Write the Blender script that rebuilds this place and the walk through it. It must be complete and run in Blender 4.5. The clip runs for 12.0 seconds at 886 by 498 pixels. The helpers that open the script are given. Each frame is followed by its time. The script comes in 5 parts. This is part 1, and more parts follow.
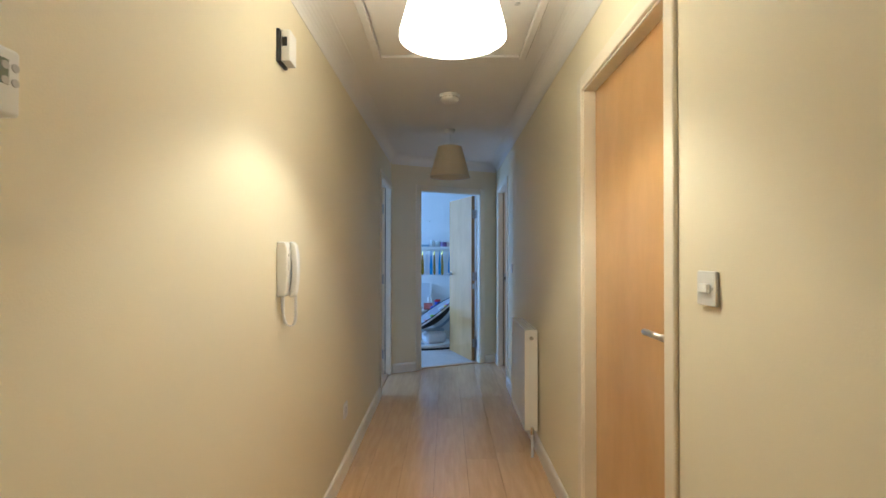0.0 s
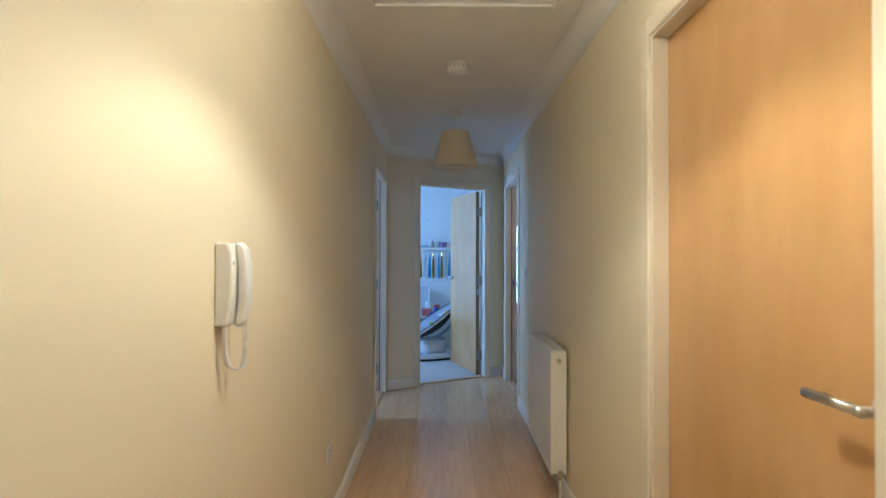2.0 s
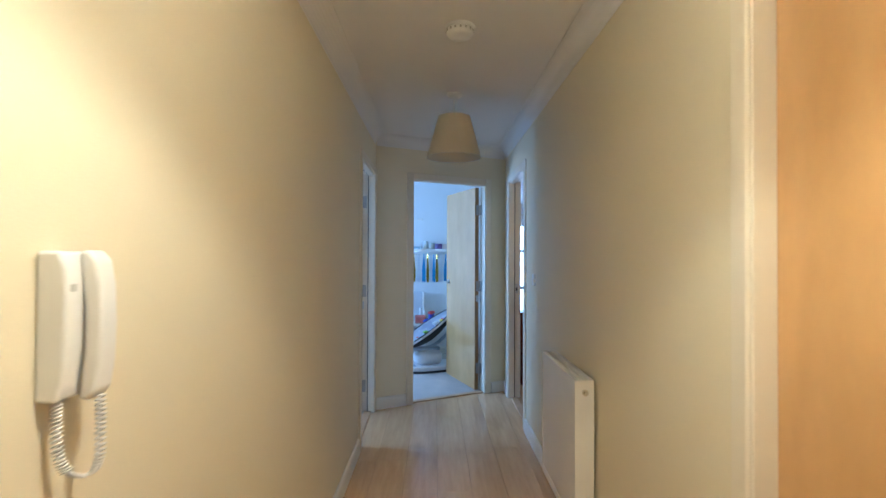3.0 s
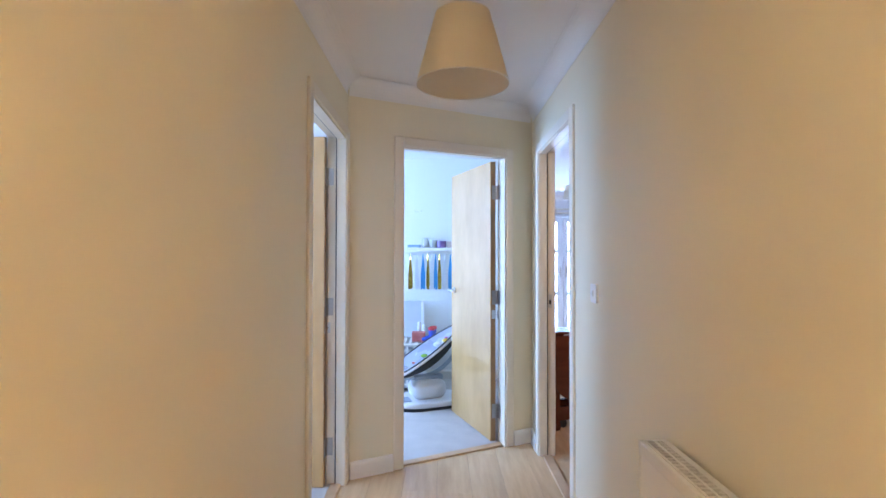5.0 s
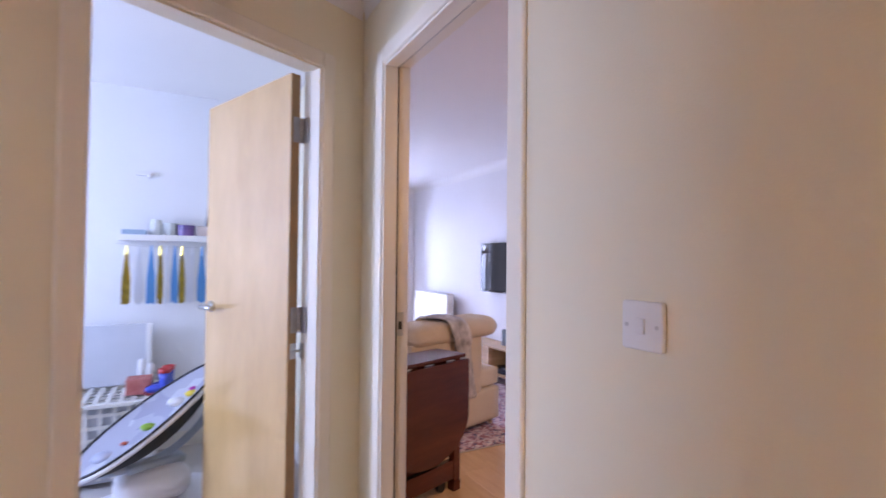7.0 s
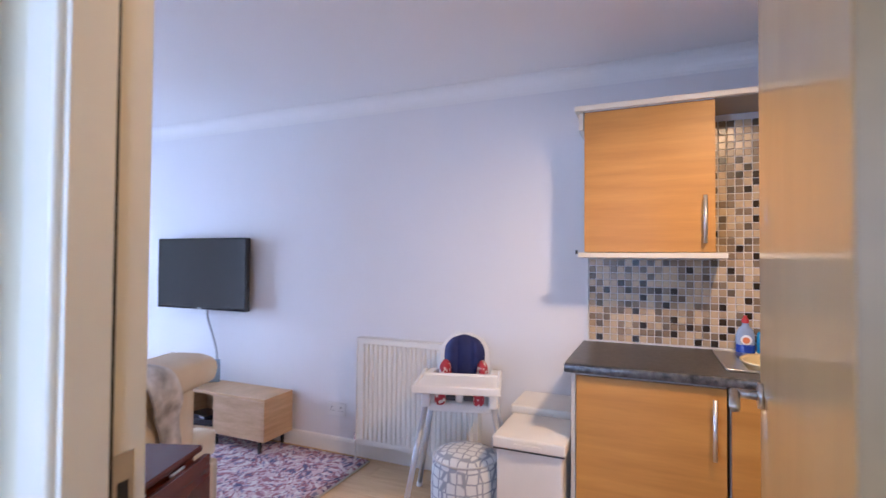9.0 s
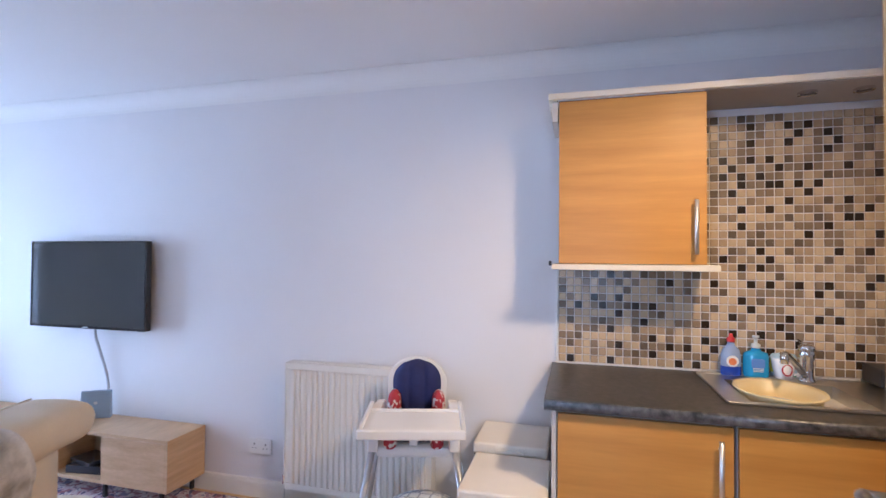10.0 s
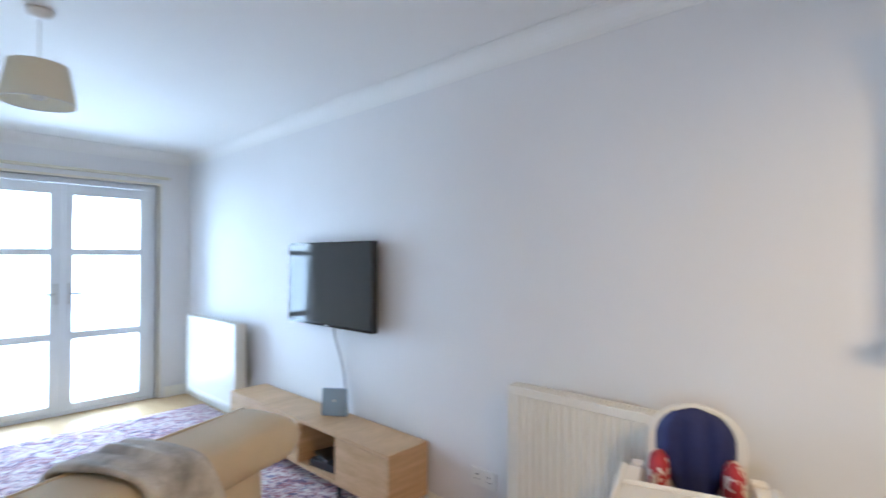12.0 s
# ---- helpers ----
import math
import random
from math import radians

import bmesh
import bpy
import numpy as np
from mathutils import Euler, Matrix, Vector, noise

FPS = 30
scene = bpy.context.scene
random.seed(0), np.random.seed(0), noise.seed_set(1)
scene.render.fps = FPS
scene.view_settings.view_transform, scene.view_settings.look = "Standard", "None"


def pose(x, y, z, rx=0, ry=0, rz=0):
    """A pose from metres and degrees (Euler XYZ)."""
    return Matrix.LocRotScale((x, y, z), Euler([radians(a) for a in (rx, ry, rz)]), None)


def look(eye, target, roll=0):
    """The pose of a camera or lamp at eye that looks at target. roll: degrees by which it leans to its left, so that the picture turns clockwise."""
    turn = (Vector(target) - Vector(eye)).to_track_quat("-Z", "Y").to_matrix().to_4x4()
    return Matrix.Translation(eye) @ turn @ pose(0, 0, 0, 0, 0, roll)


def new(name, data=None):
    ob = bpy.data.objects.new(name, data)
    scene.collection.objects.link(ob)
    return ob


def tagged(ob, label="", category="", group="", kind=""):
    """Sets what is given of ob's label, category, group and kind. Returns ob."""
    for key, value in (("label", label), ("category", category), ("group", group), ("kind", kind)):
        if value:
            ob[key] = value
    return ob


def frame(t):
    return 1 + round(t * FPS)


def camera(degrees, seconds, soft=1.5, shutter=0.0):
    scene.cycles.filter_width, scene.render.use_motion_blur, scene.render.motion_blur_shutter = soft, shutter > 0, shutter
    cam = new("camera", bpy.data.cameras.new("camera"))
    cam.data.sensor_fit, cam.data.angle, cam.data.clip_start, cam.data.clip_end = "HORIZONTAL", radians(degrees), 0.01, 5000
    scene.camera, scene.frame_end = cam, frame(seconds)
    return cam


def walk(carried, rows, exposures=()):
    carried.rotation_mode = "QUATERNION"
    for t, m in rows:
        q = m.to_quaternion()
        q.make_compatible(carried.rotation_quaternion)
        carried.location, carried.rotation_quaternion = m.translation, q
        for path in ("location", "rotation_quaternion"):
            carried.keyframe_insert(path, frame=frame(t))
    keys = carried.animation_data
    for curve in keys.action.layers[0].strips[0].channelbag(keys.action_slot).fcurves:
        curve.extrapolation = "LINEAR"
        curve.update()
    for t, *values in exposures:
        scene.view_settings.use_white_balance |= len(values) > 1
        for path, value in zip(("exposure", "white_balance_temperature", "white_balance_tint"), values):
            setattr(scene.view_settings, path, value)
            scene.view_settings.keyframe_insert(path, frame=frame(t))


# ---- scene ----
cam = camera(84.5, 12.0, shutter=0.4)
METRES, EYE, TILT, LEAN, TURN = 6.0, 1.29, 0.0, 0.0, 0.4
ROWS = [
    (0.0, 0.0, 0.0, 0.0, -0.0, 0.57, -0.04),
    (0.5, -0.0027, 0.019, -0.0001, 0.05, 0.52, -0.05),
    (1.0, -0.0059, 0.0415, 0.0008, -0.08, 0.52, 0.06),
    (1.5, -0.0097, 0.0667, 0.0025, -0.44, 0.55, -0.05),
    (2.0, -0.0114, 0.0967, 0.003, -0.61, 0.58, -0.13),
    (2.5, -0.0108, 0.1372, 0.0048, -0.96, 0.59, -0.02),
    (3.0, -0.0136, 0.1807, 0.0067, -1.34, 0.63, -0.22),
    (5.0, -0.0056, 0.3992, 0.0038, -0.66, 0.83, -0.08),
    (5.5, -0.008, 0.4609, 0.0009, -1.51, 0.97, -0.03),
    (6.0, -0.0059, 0.5251, -0.0003, -7.32, 0.8, -0.47),
    (6.5, -0.0074, 0.5874, -0.0038, -16.37, 1.04, -0.5),
    (7.0, -0.0053, 0.6507, -0.0051, -28.46, 1.3, -0.54),
    (7.5, -0.004, 0.7059, -0.0046, -40.1, 1.42, -0.37),
    (9.5, 0.0797, 0.8597, 0.0068, -72.5, 1.12, -0.48),
    (10.0, 0.1091, 0.8739, 0.0122, -75.2, 1.07, -0.43),
    (10.5, 0.1332, 0.8864, 0.0158, -75.89, 1.12, -0.41),
    (11.0, 0.1586, 0.8955, 0.0127, -75.65, 1.21, -0.48),
    (11.5, 0.1822, 0.9047, 0.0132, -65.94, 0.89, -0.29),
    (12.0, 0.1989, 0.9176, 0.0116, -47.98, 0.88, 0.0),
]
walk(cam, [(t, pose(0, 0, EYE, TILT, LEAN, TURN) @ pose(METRES * x, METRES * y, METRES * z, 90 + pitch, roll, yaw)) for t, x, y, z, yaw, pitch, roll in ROWS], [(0, -0.04, 4920, 8), (1.5, -0.06, 4840, 8), (3.0, 0.18, 4930, 8), (4.2, 0.74, 5350, 13), (5.5, 1.14, 5780, 23), (7.0, 0.74, 6750, 40), (7.7, 0.66, 6850, 42), (8.6, 0.86, 6250, 29), (9.5, 0.92, 5950, 21), (10.5, 0.96, 6150, 16), (11.3, 0.92, 6350, 10), (12.0, 0.82, 6650, 6)])

# ---- world, sun, lamps ----
def lamp(name, kind, m, energy, color, size=0.1, size_y=None):
    d = bpy.data.lights.new(name, kind)
    d.energy, d.color = energy, color
    if kind == "AREA":
        d.shape, d.size, d.size_y = "RECTANGLE", size, size_y or size
    else:
        d.shadow_soft_size = size
    if kind == "SPOT":
        d.spot_size, d.spot_blend = radians(122), 1.0
    ob = new(name, d)
    ob.matrix_world = m
    return ob


world = bpy.data.worlds.new("sky")
scene.world = world
world.use_nodes = True
sky = world.node_tree.nodes.new("ShaderNodeTexSky")
sky.sky_type, sky.sun_disc, sky.sun_elevation, sky.sun_rotation = "NISHITA", False, radians(35), radians(160)
world.node_tree.links.new(sky.outputs[0], world.node_tree.nodes["Background"].inputs[0])
world.node_tree.nodes["Background"].inputs[1].default_value = 0.12

WARM, DAY = (1.0, 0.80, 0.50), (0.46, 0.67, 1.0)
lamp("hall_bulb_light", "POINT", pose(0.02, 1.55, 2.09), 152, WARM, 0.035)
lamp("kitchen_spot_light", "SPOT", look((1.70, 4.53, 2.24), (2.78, 4.95, 0.20)), 46, (1.0, 0.72, 0.40), 0.07)
# added fill beam that brightens the sofa back and lounge wall
lamp("lounge_fill_light", "SPOT", look((1.62, 4.56, 2.24), (1.9, 7.3, 0.2)), 25, (1.0, 0.72, 0.40), 0.07)
lamp("patio_daylight", "AREA", look((2.3, 12.5, 1.15), (2.3, 8.0, 0.95)), 355, DAY, 3.8, 3.2)
lamp("nursery_daylight", "AREA", look((-2.95, 6.5, 1.5), (0.0, 6.6, 1.1)), 76, (0.40, 0.63, 1.0), 1.3, 1.2)
lamp("bedroom_daylight", "AREA", look((-3.05, 4.3, 1.5), (-0.7, 4.4, 1.1)), 48, DAY, 1.1, 1.1)


# ---- materials ----
def material(name, color, rough=0.5, metal=0.0, vary=0.06, scale=6.0, grain=0.0, grain_scale=120.0, bump=0.0, stretch=(1, 1, 1), second=None, per_object=0.0, coat=0.0):
    """A principled material with broad and fine variation of its colour, and fine relief."""
    m = bpy.data.materials.new(name)
    m.use_nodes = True
    n, l = m.node_tree.nodes, m.node_tree.links
    b = n["Principled BSDF"]
    b.inputs["Roughness"].default_value, b.inputs["Metallic"].default_value = rough, metal
    b.inputs["Coat Weight"].default_value = coat
    tc, mp = n.new("ShaderNodeTexCoord"), n.new("ShaderNodeMapping")
    mp.inputs["Scale"].default_value = stretch
    l.new(tc.outputs["Object"], mp.inputs[0])
    broad, fine = n.new("ShaderNodeTexNoise"), n.new("ShaderNodeTexNoise")
    broad.inputs["Scale"].default_value, fine.inputs["Scale"].default_value = scale, grain_scale
    broad.inputs["Detail"].default_value, fine.inputs["Detail"].default_value = 4, 3
    shift = mp.outputs[0]
    if per_object:
        info, add, mul = n.new("ShaderNodeObjectInfo"), n.new("ShaderNodeVectorMath"), n.new("ShaderNodeVectorMath")
        mul.operation = "SCALE"
        mul.inputs[0].default_value, add.operation = (37.0, 19.0, 11.0), "ADD"
        l.new(info.outputs["Random"], mul.inputs["Scale"])
        l.new(mp.outputs[0], add.inputs[0])
        l.new(mul.outputs[0], add.inputs[1])
        shift = add.outputs[0]
    l.new(shift, broad.inputs["Vector"])
    l.new(shift, fine.inputs["Vector"])
    dark = second or tuple(c * (1 - vary) for c in color)
    ramp = n.new("ShaderNodeValToRGB")
    ramp.color_ramp.elements[0].position, ramp.color_ramp.elements[1].position = 0.3, 0.7
    ramp.color_ramp.elements[0].color, ramp.color_ramp.elements[1].color = (*dark, 1), (*color, 1)
    l.new(broad.outputs[0], ramp.inputs[0])
    out = ramp.outputs[0]
    if grain:
        mix, gr = n.new("ShaderNodeMix"), n.new("ShaderNodeMapRange")
        mix.data_type, mix.blend_type = "RGBA", "MULTIPLY"
        gr.inputs["To Min"].default_value, gr.inputs["To Max"].default_value = 1 - grain, 1 + grain * 0.4
        l.new(fine.outputs[0], gr.inputs[0])
        mix.inputs[0].default_value = 1.0
        l.new(out, mix.inputs[6])
        l.new(gr.outputs[0], mix.inputs[7])
        out = mix.outputs[2]
    if per_object:
        mix, pr = n.new("ShaderNodeMix"), n.new("ShaderNodeMapRange")
        mix.data_type, mix.blend_type = "RGBA", "MULTIPLY"
        pr.inputs["To Min"].default_value, pr.inputs["To Max"].default_value = 1 - per_object, 1.0
        l.new(info.outputs["Random"], pr.inputs[0])
        mix.inputs[0].default_value = 1.0
        l.new(out, mix.inputs[6])
        l.new(pr.outputs[0], mix.inputs[7])
        out = mix.outputs[2]
    l.new(out, b.inputs["Base Color"])
    if bump:
        bp = n.new("ShaderNodeBump")
        bp.inputs["Strength"].default_value, bp.inputs["Distance"].default_value = bump, 0.004
        l.new(fine.outputs[0], bp.inputs["Height"])
        l.new(bp.outputs[0], b.inputs["Normal"])
    return m


def plain(name, color, rough=0.4, metal=0.0, **more):
    return material(name, color, rough, metal, 0.05, 9.0, **more)


MAGNOLIA = material("magnolia_paint", (0.80, 0.722, 0.53), 0.62, vary=0.03, scale=1.5, bump=0.12, grain_scale=220)
LOUNGE_WHITE = material("lounge_paint", (0.78, 0.76, 0.75), 0.65, vary=0.03, scale=1.5, bump=0.12, grain_scale=220)
NURSERY_WHITE = material("nursery_paint", (0.80, 0.80, 0.79), 0.65, vary=0.03, scale=1.5, bump=0.12, grain_scale=220)
CEILING_WHITE = material("ceiling_paint", (0.82, 0.80, 0.77), 0.75, vary=0.03, scale=1.2, bump=0.1, grain_scale=260)
TRIM_WHITE = material("trim_gloss", (0.81, 0.735, 0.59), 0.48, vary=0.04, scale=3, bump=0.05, grain_scale=90)
SKIRTING = material("skirting_gloss", (0.84, 0.79, 0.70), 0.38, vary=0.05, scale=3, bump=0.05, grain_scale=90)
VENEER = material("door_veneer", (0.68, 0.415, 0.165), 0.30, vary=0.1, scale=2.6, second=(0.57, 0.325, 0.11), grain=0.09, grain_scale=14, stretch=(2.0, 2.0, 0.8), coat=0.5)
VENEER_EDGE = material("door_edge", (0.40, 0.24, 0.10), 0.45, vary=0.15, scale=12)
LAMINATE = material("oak_laminate", (0.79, 0.53, 0.29), 0.24, scale=4.0, second=(0.69, 0.45, 0.235), grain=0.09, grain_scale=30, stretch=(9, 0.9, 1), per_object=0.07)
for key, value in (("Coat Weight", 0.3), ("Coat Roughness", 0.20)):
    LAMINATE.node_tree.nodes["Principled BSDF"].inputs[key].default_value = value
JOINT = plain("floor_joint", (0.30, 0.20, 0.12), 0.8)
CARPET = material("nursery_carpet", (0.62, 0.57, 0.52), 0.95, vary=0.1, scale=8, grain=0.25, grain_scale=300, bump=0.5)
STEEL = material("brushed_steel", (0.62, 0.61, 0.59), 0.28, 1.0, vary=0.08, scale=20)
HINGE = material("dull_steel", (0.46, 0.44, 0.41), 0.38, 1.0, vary=0.1, scale=30)
SATIN = material("satin_steel", (0.72, 0.71, 0.69), 0.5, 1.0, vary=0.05, scale=20)
CHROME = material("chrome", (0.75, 0.75, 0.75), 0.10, 1.0, vary=0.04, scale=10)
WHITE_PLASTIC = material("white_plastic", (0.80, 0.79, 0.76), 0.32, vary=0.03, scale=8)
RADIATOR_WHITE = material("radiator_enamel", (0.80, 0.77, 0.70), 0.30, vary=0.03, scale=5)
BLACK = plain("black_plastic", (0.018, 0.018, 0.02), 0.4)
GLOSS_BLACK = plain("gloss_black_plastic", (0.012, 0.012, 0.013), 0.06)
SCREEN = material("tv_screen", (0.05, 0.053, 0.052), 0.035, vary=0.02, scale=3)
UPVC = material("white_upvc", (0.78, 0.79, 0.80), 0.3, vary=0.03, scale=6)
GLASS = bpy.data.materials.new("window_glass")
GLASS.use_nodes = True
GLASS.node_tree.nodes["Principled BSDF"].inputs["Transmission Weight"].default_value = 1.0
GLASS.node_tree.nodes["Principled BSDF"].inputs["Roughness"].default_value = 0.0
GLASS.node_tree.nodes["Principled BSDF"].inputs["IOR"].default_value = 1.1
BEECH = material("kitchen_beech", (0.62, 0.295, 0.058), 0.46, scale=2.6, second=(0.50, 0.222, 0.04), grain=0.10, grain_scale=16, stretch=(1, 0.7, 9))
UNIT_SIDE = plain("unit_side", (0.60, 0.56, 0.50), 0.45)
WORKTOP = material("dark_worktop", (0.08, 0.070, 0.062), 0.32, scale=48, second=(0.022, 0.020, 0.018), grain=0.5, grain_scale=160)
WORKTOP_EDGE = material("mottled_worktop_edge", (0.17, 0.155, 0.135), 0.3, scale=42, second=(0.012, 0.011, 0.010), grain=0.4, grain_scale=150)
OAK = material("pale_oak", (0.70, 0.46, 0.26), 0.42, scale=3.0, second=(0.56, 0.345, 0.175), grain=0.2, grain_scale=22, stretch=(2, 0.6, 10))
MAHOGANY = material("mahogany_stain", (0.115, 0.022, 0.014), 0.26, scale=3.0, second=(0.075, 0.014, 0.010), grain=0.2, grain_scale=30, stretch=(0.8, 6, 6))
SOFA_CREAM = material("cream_upholstery", (0.74, 0.64, 0.49), 0.85, vary=0.08, scale=7, grain=0.12, grain_scale=260, bump=0.35)
THROW = material("grey_throw", (0.86, 0.85, 0.83), 0.95, scale=12, second=(0.34, 0.345, 0.35), grain=0.3, grain_scale=240, bump=0.6)
SHADE = bpy.data.materials.new("shade_cloth")
SHADE.use_nodes = True
nodes = SHADE.node_tree.nodes
nodes["Principled BSDF"].inputs["Base Color"].default_value = (0.86, 0.78, 0.62, 1)
nodes["Principled BSDF"].inputs["Roughness"].default_value = 0.9
trans, mixer, weave, relief = nodes.new("ShaderNodeBsdfTranslucent"), nodes.new("ShaderNodeMixShader"), nodes.new("ShaderNodeTexNoise"), nodes.new("ShaderNodeBump")
trans.inputs[0].default_value, mixer.inputs[0].default_value, weave.inputs["Scale"].default_value = (0.95, 0.91, 0.82, 1), 0.62, 260
relief.inputs["Strength"].default_value, relief.inputs["Distance"].default_value = 0.3, 0.002
for a, b in ((weave.outputs[0], relief.inputs["Height"]), (relief.outputs[0], nodes["Principled BSDF"].inputs["Normal"]), (nodes["Principled BSDF"].outputs[0], mixer.inputs[1]), (trans.outputs[0], mixer.inputs[2]), (mixer.outputs[0], nodes["Material Output"].inputs[0])):
    SHADE.node_tree.links.new(a, b)


def glow(name, color, strength):
    m = bpy.data.materials.new(name)
    m.use_nodes = True
    b = m.node_tree.nodes["Principled BSDF"]
    b.inputs["Emission Color"].default_value, b.inputs["Emission Strength"].default_value = (*color, 1), strength
    return m


SHADE_LIT = SHADE.copy()
SHADE_LIT.name = "lit_shade_cloth"
mixer.inputs[0].default_value = 0.35
# emission in the cloth stands in for bulb light passing through, and fills the hall
glowing = SHADE_LIT.node_tree.nodes["Principled BSDF"]
glowing.inputs["Emission Color"].default_value, glowing.inputs["Emission Strength"].default_value = (1.0, 0.83, 0.54, 1), 15.5
BULB_ON = glow("lit_bulb", (1, 0.9, 0.72), 30)
BULB_OFF = plain("opal_bulb", (0.8, 0.79, 0.76), 0.25)


def rug_material():
    """Woven Persian pattern: small floral cells in a few dyes, with banded borders."""
    m = bpy.data.materials.new("persian_rug")
    m.use_nodes = True
    n, l = m.node_tree.nodes, m.node_tree.links
    b = n["Principled BSDF"]
    b.inputs["Roughness"].default_value = 0.95
    tc, warp, add = n.new("ShaderNodeTexCoord"), n.new("ShaderNodeTexNoise"), n.new("ShaderNodeMix")
    add.data_type = "VECTOR"
    warp.inputs["Scale"].default_value, add.inputs[0].default_value = 7, 0.12
    l.new(tc.outputs["Object"], warp.inputs["Vector"])
    l.new(tc.outputs["Object"], add.inputs[4])
    l.new(warp.outputs["Color"], add.inputs[5])
    cells, small = n.new("ShaderNodeTexVoronoi"), n.new("ShaderNodeTexVoronoi")
    cells.inputs["Scale"].default_value, small.inputs["Scale"].default_value = 20, 58
    l.new(add.outputs[1], cells.inputs["Vector"])
    l.new(add.outputs[1], small.inputs["Vector"])
    sep, sep2 = n.new("ShaderNodeSeparateColor"), n.new("ShaderNodeSeparateColor")
    l.new(cells.outputs["Color"], sep.inputs[0])
    l.new(small.outputs["Color"], sep2.inputs[0])
    dyes = n.new("ShaderNodeValToRGB")
    dyes.color_ramp.interpolation = "CONSTANT"
    stops = ((0.0, (0.12, 0.11, 0.20)), (0.24, (0.36, 0.16, 0.19)), (0.44, (0.62, 0.47, 0.49)), (0.64, (0.70, 0.65, 0.63)), (0.8, (0.25, 0.22, 0.33)), (0.9, (0.52, 0.30, 0.34)))
    for i, (p, c) in enumerate(stops):
        e = dyes.color_ramp.elements[i] if i < 2 else dyes.color_ramp.elements.new(p)
        e.position, e.color = p, (*c, 1)
    half = n.new("ShaderNodeMath")
    half.operation = "MULTIPLY_ADD"
    half.inputs[1].default_value = 0.45
    scale = n.new("ShaderNodeMath")
    scale.operation = "MULTIPLY"
    scale.inputs[1].default_value = 0.55
    l.new(sep2.outputs[0], scale.inputs[0])
    l.new(sep.outputs[0], half.inputs[0])
    l.new(scale.outputs[0], half.inputs[2])
    l.new(half.outputs[0], dyes.inputs[0])
    fine, bp = n.new("ShaderNodeTexNoise"), n.new("ShaderNodeBump")
    fine.inputs["Scale"].default_value = 240
    bp.inputs["Strength"].default_value, bp.inputs["Distance"].default_value = 0.6, 0.004
    l.new(tc.outputs["Object"], fine.inputs["Vector"])
    l.new(fine.outputs[0], bp.inputs["Height"])
    l.new(bp.outputs[0], b.inputs["Normal"])
    l.new(dyes.outputs[0], b.inputs["Base Color"])
    return m


def spotted(name, base, spots, scale, amount=0.45):
    """A cloth print of scattered patches in several colours."""
    m = bpy.data.materials.new(name)
    m.use_nodes = True
    n, l = m.node_tree.nodes, m.node_tree.links
    b = n["Principled BSDF"]
    b.inputs["Roughness"].default_value = 0.85
    tc, v, sep, ramp = n.new("ShaderNodeTexCoord"), n.new("ShaderNodeTexVoronoi"), n.new("ShaderNodeSeparateColor"), n.new("ShaderNodeValToRGB")
    v.inputs["Scale"].default_value = scale
    l.new(tc.outputs["Object"], v.inputs["Vector"])
    l.new(v.outputs["Color"], sep.inputs[0])
    ramp.color_ramp.interpolation = "CONSTANT"
    ramp.color_ramp.elements[0].color = (*base, 1)
    ramp.color_ramp.elements[1].position, ramp.color_ramp.elements[1].color = 1 - amount, (*spots[0], 1)
    for i, c in enumerate(spots[1:]):
        e = ramp.color_ramp.elements.new(1 - amount + amount * (i + 1) / len(spots))
        e.color = (*c, 1)
    l.new(sep.outputs[0], ramp.inputs[0])
    l.new(ramp.outputs[0], b.inputs["Base Color"])
    return m


def lattice(name, base, line, scale):
    """Printed wavy lattice lines on cloth."""
    m = bpy.data.materials.new(name)
    m.use_nodes = True
    n, l = m.node_tree.nodes, m.node_tree.links
    b = n["Principled BSDF"]
    b.inputs["Roughness"].default_value = 0.85
    tc, v, ramp = n.new("ShaderNodeTexCoord"), n.new("ShaderNodeTexVoronoi"), n.new("ShaderNodeValToRGB")
    v.feature, v.inputs["Scale"].default_value, v.inputs["Randomness"].default_value = "DISTANCE_TO_EDGE", scale, 0.25
    l.new(tc.outputs["Object"], v.inputs["Vector"])
    ramp.color_ramp.elements[0].color, ramp.color_ramp.elements[1].color = (*line, 1), (*base, 1)
    ramp.color_ramp.elements[0].position, ramp.color_ramp.elements[1].position = 0.05, 0.10
    l.new(v.outputs["Distance"], ramp.inputs[0])
    l.new(ramp.outputs[0], b.inputs["Base Color"])
    return m


# ---- mesh helpers ----
def box(bm, x0, x1, y0, y1, z0, z1, m=None):
    vs = bmesh.ops.create_cube(bm, size=1)["verts"]
    bmesh.ops.transform(bm, matrix=Matrix.LocRotScale(((x0 + x1) / 2, (y0 + y1) / 2, (z0 + z1) / 2), None, (x1 - x0, y1 - y0, z1 - z0)), verts=vs)
    if m is not None:
        bmesh.ops.transform(bm, matrix=m, verts=vs)
    return vs


def cyl(bm, a, b, r0, r1=None, seg=20):
    a, b = Vector(a), Vector(b)
    d = b - a
    vs = bmesh.ops.create_cone(bm, cap_ends=True, segments=seg, radius1=r0, radius2=r0 if r1 is None else r1, depth=d.length)["verts"]
    bmesh.ops.transform(bm, matrix=Matrix.Translation((a + b) / 2) @ d.to_track_quat("Z", "Y").to_matrix().to_4x4(), verts=vs)
    return vs


def ball(bm, c, r, sx=1, sy=1, sz=1, u=20, v=12):
    vs = bmesh.ops.create_uvsphere(bm, u_segments=u, v_segments=v, radius=r)["verts"]
    bmesh.ops.transform(bm, matrix=Matrix.LocRotScale(c, None, (sx, sy, sz)), verts=vs)
    return vs


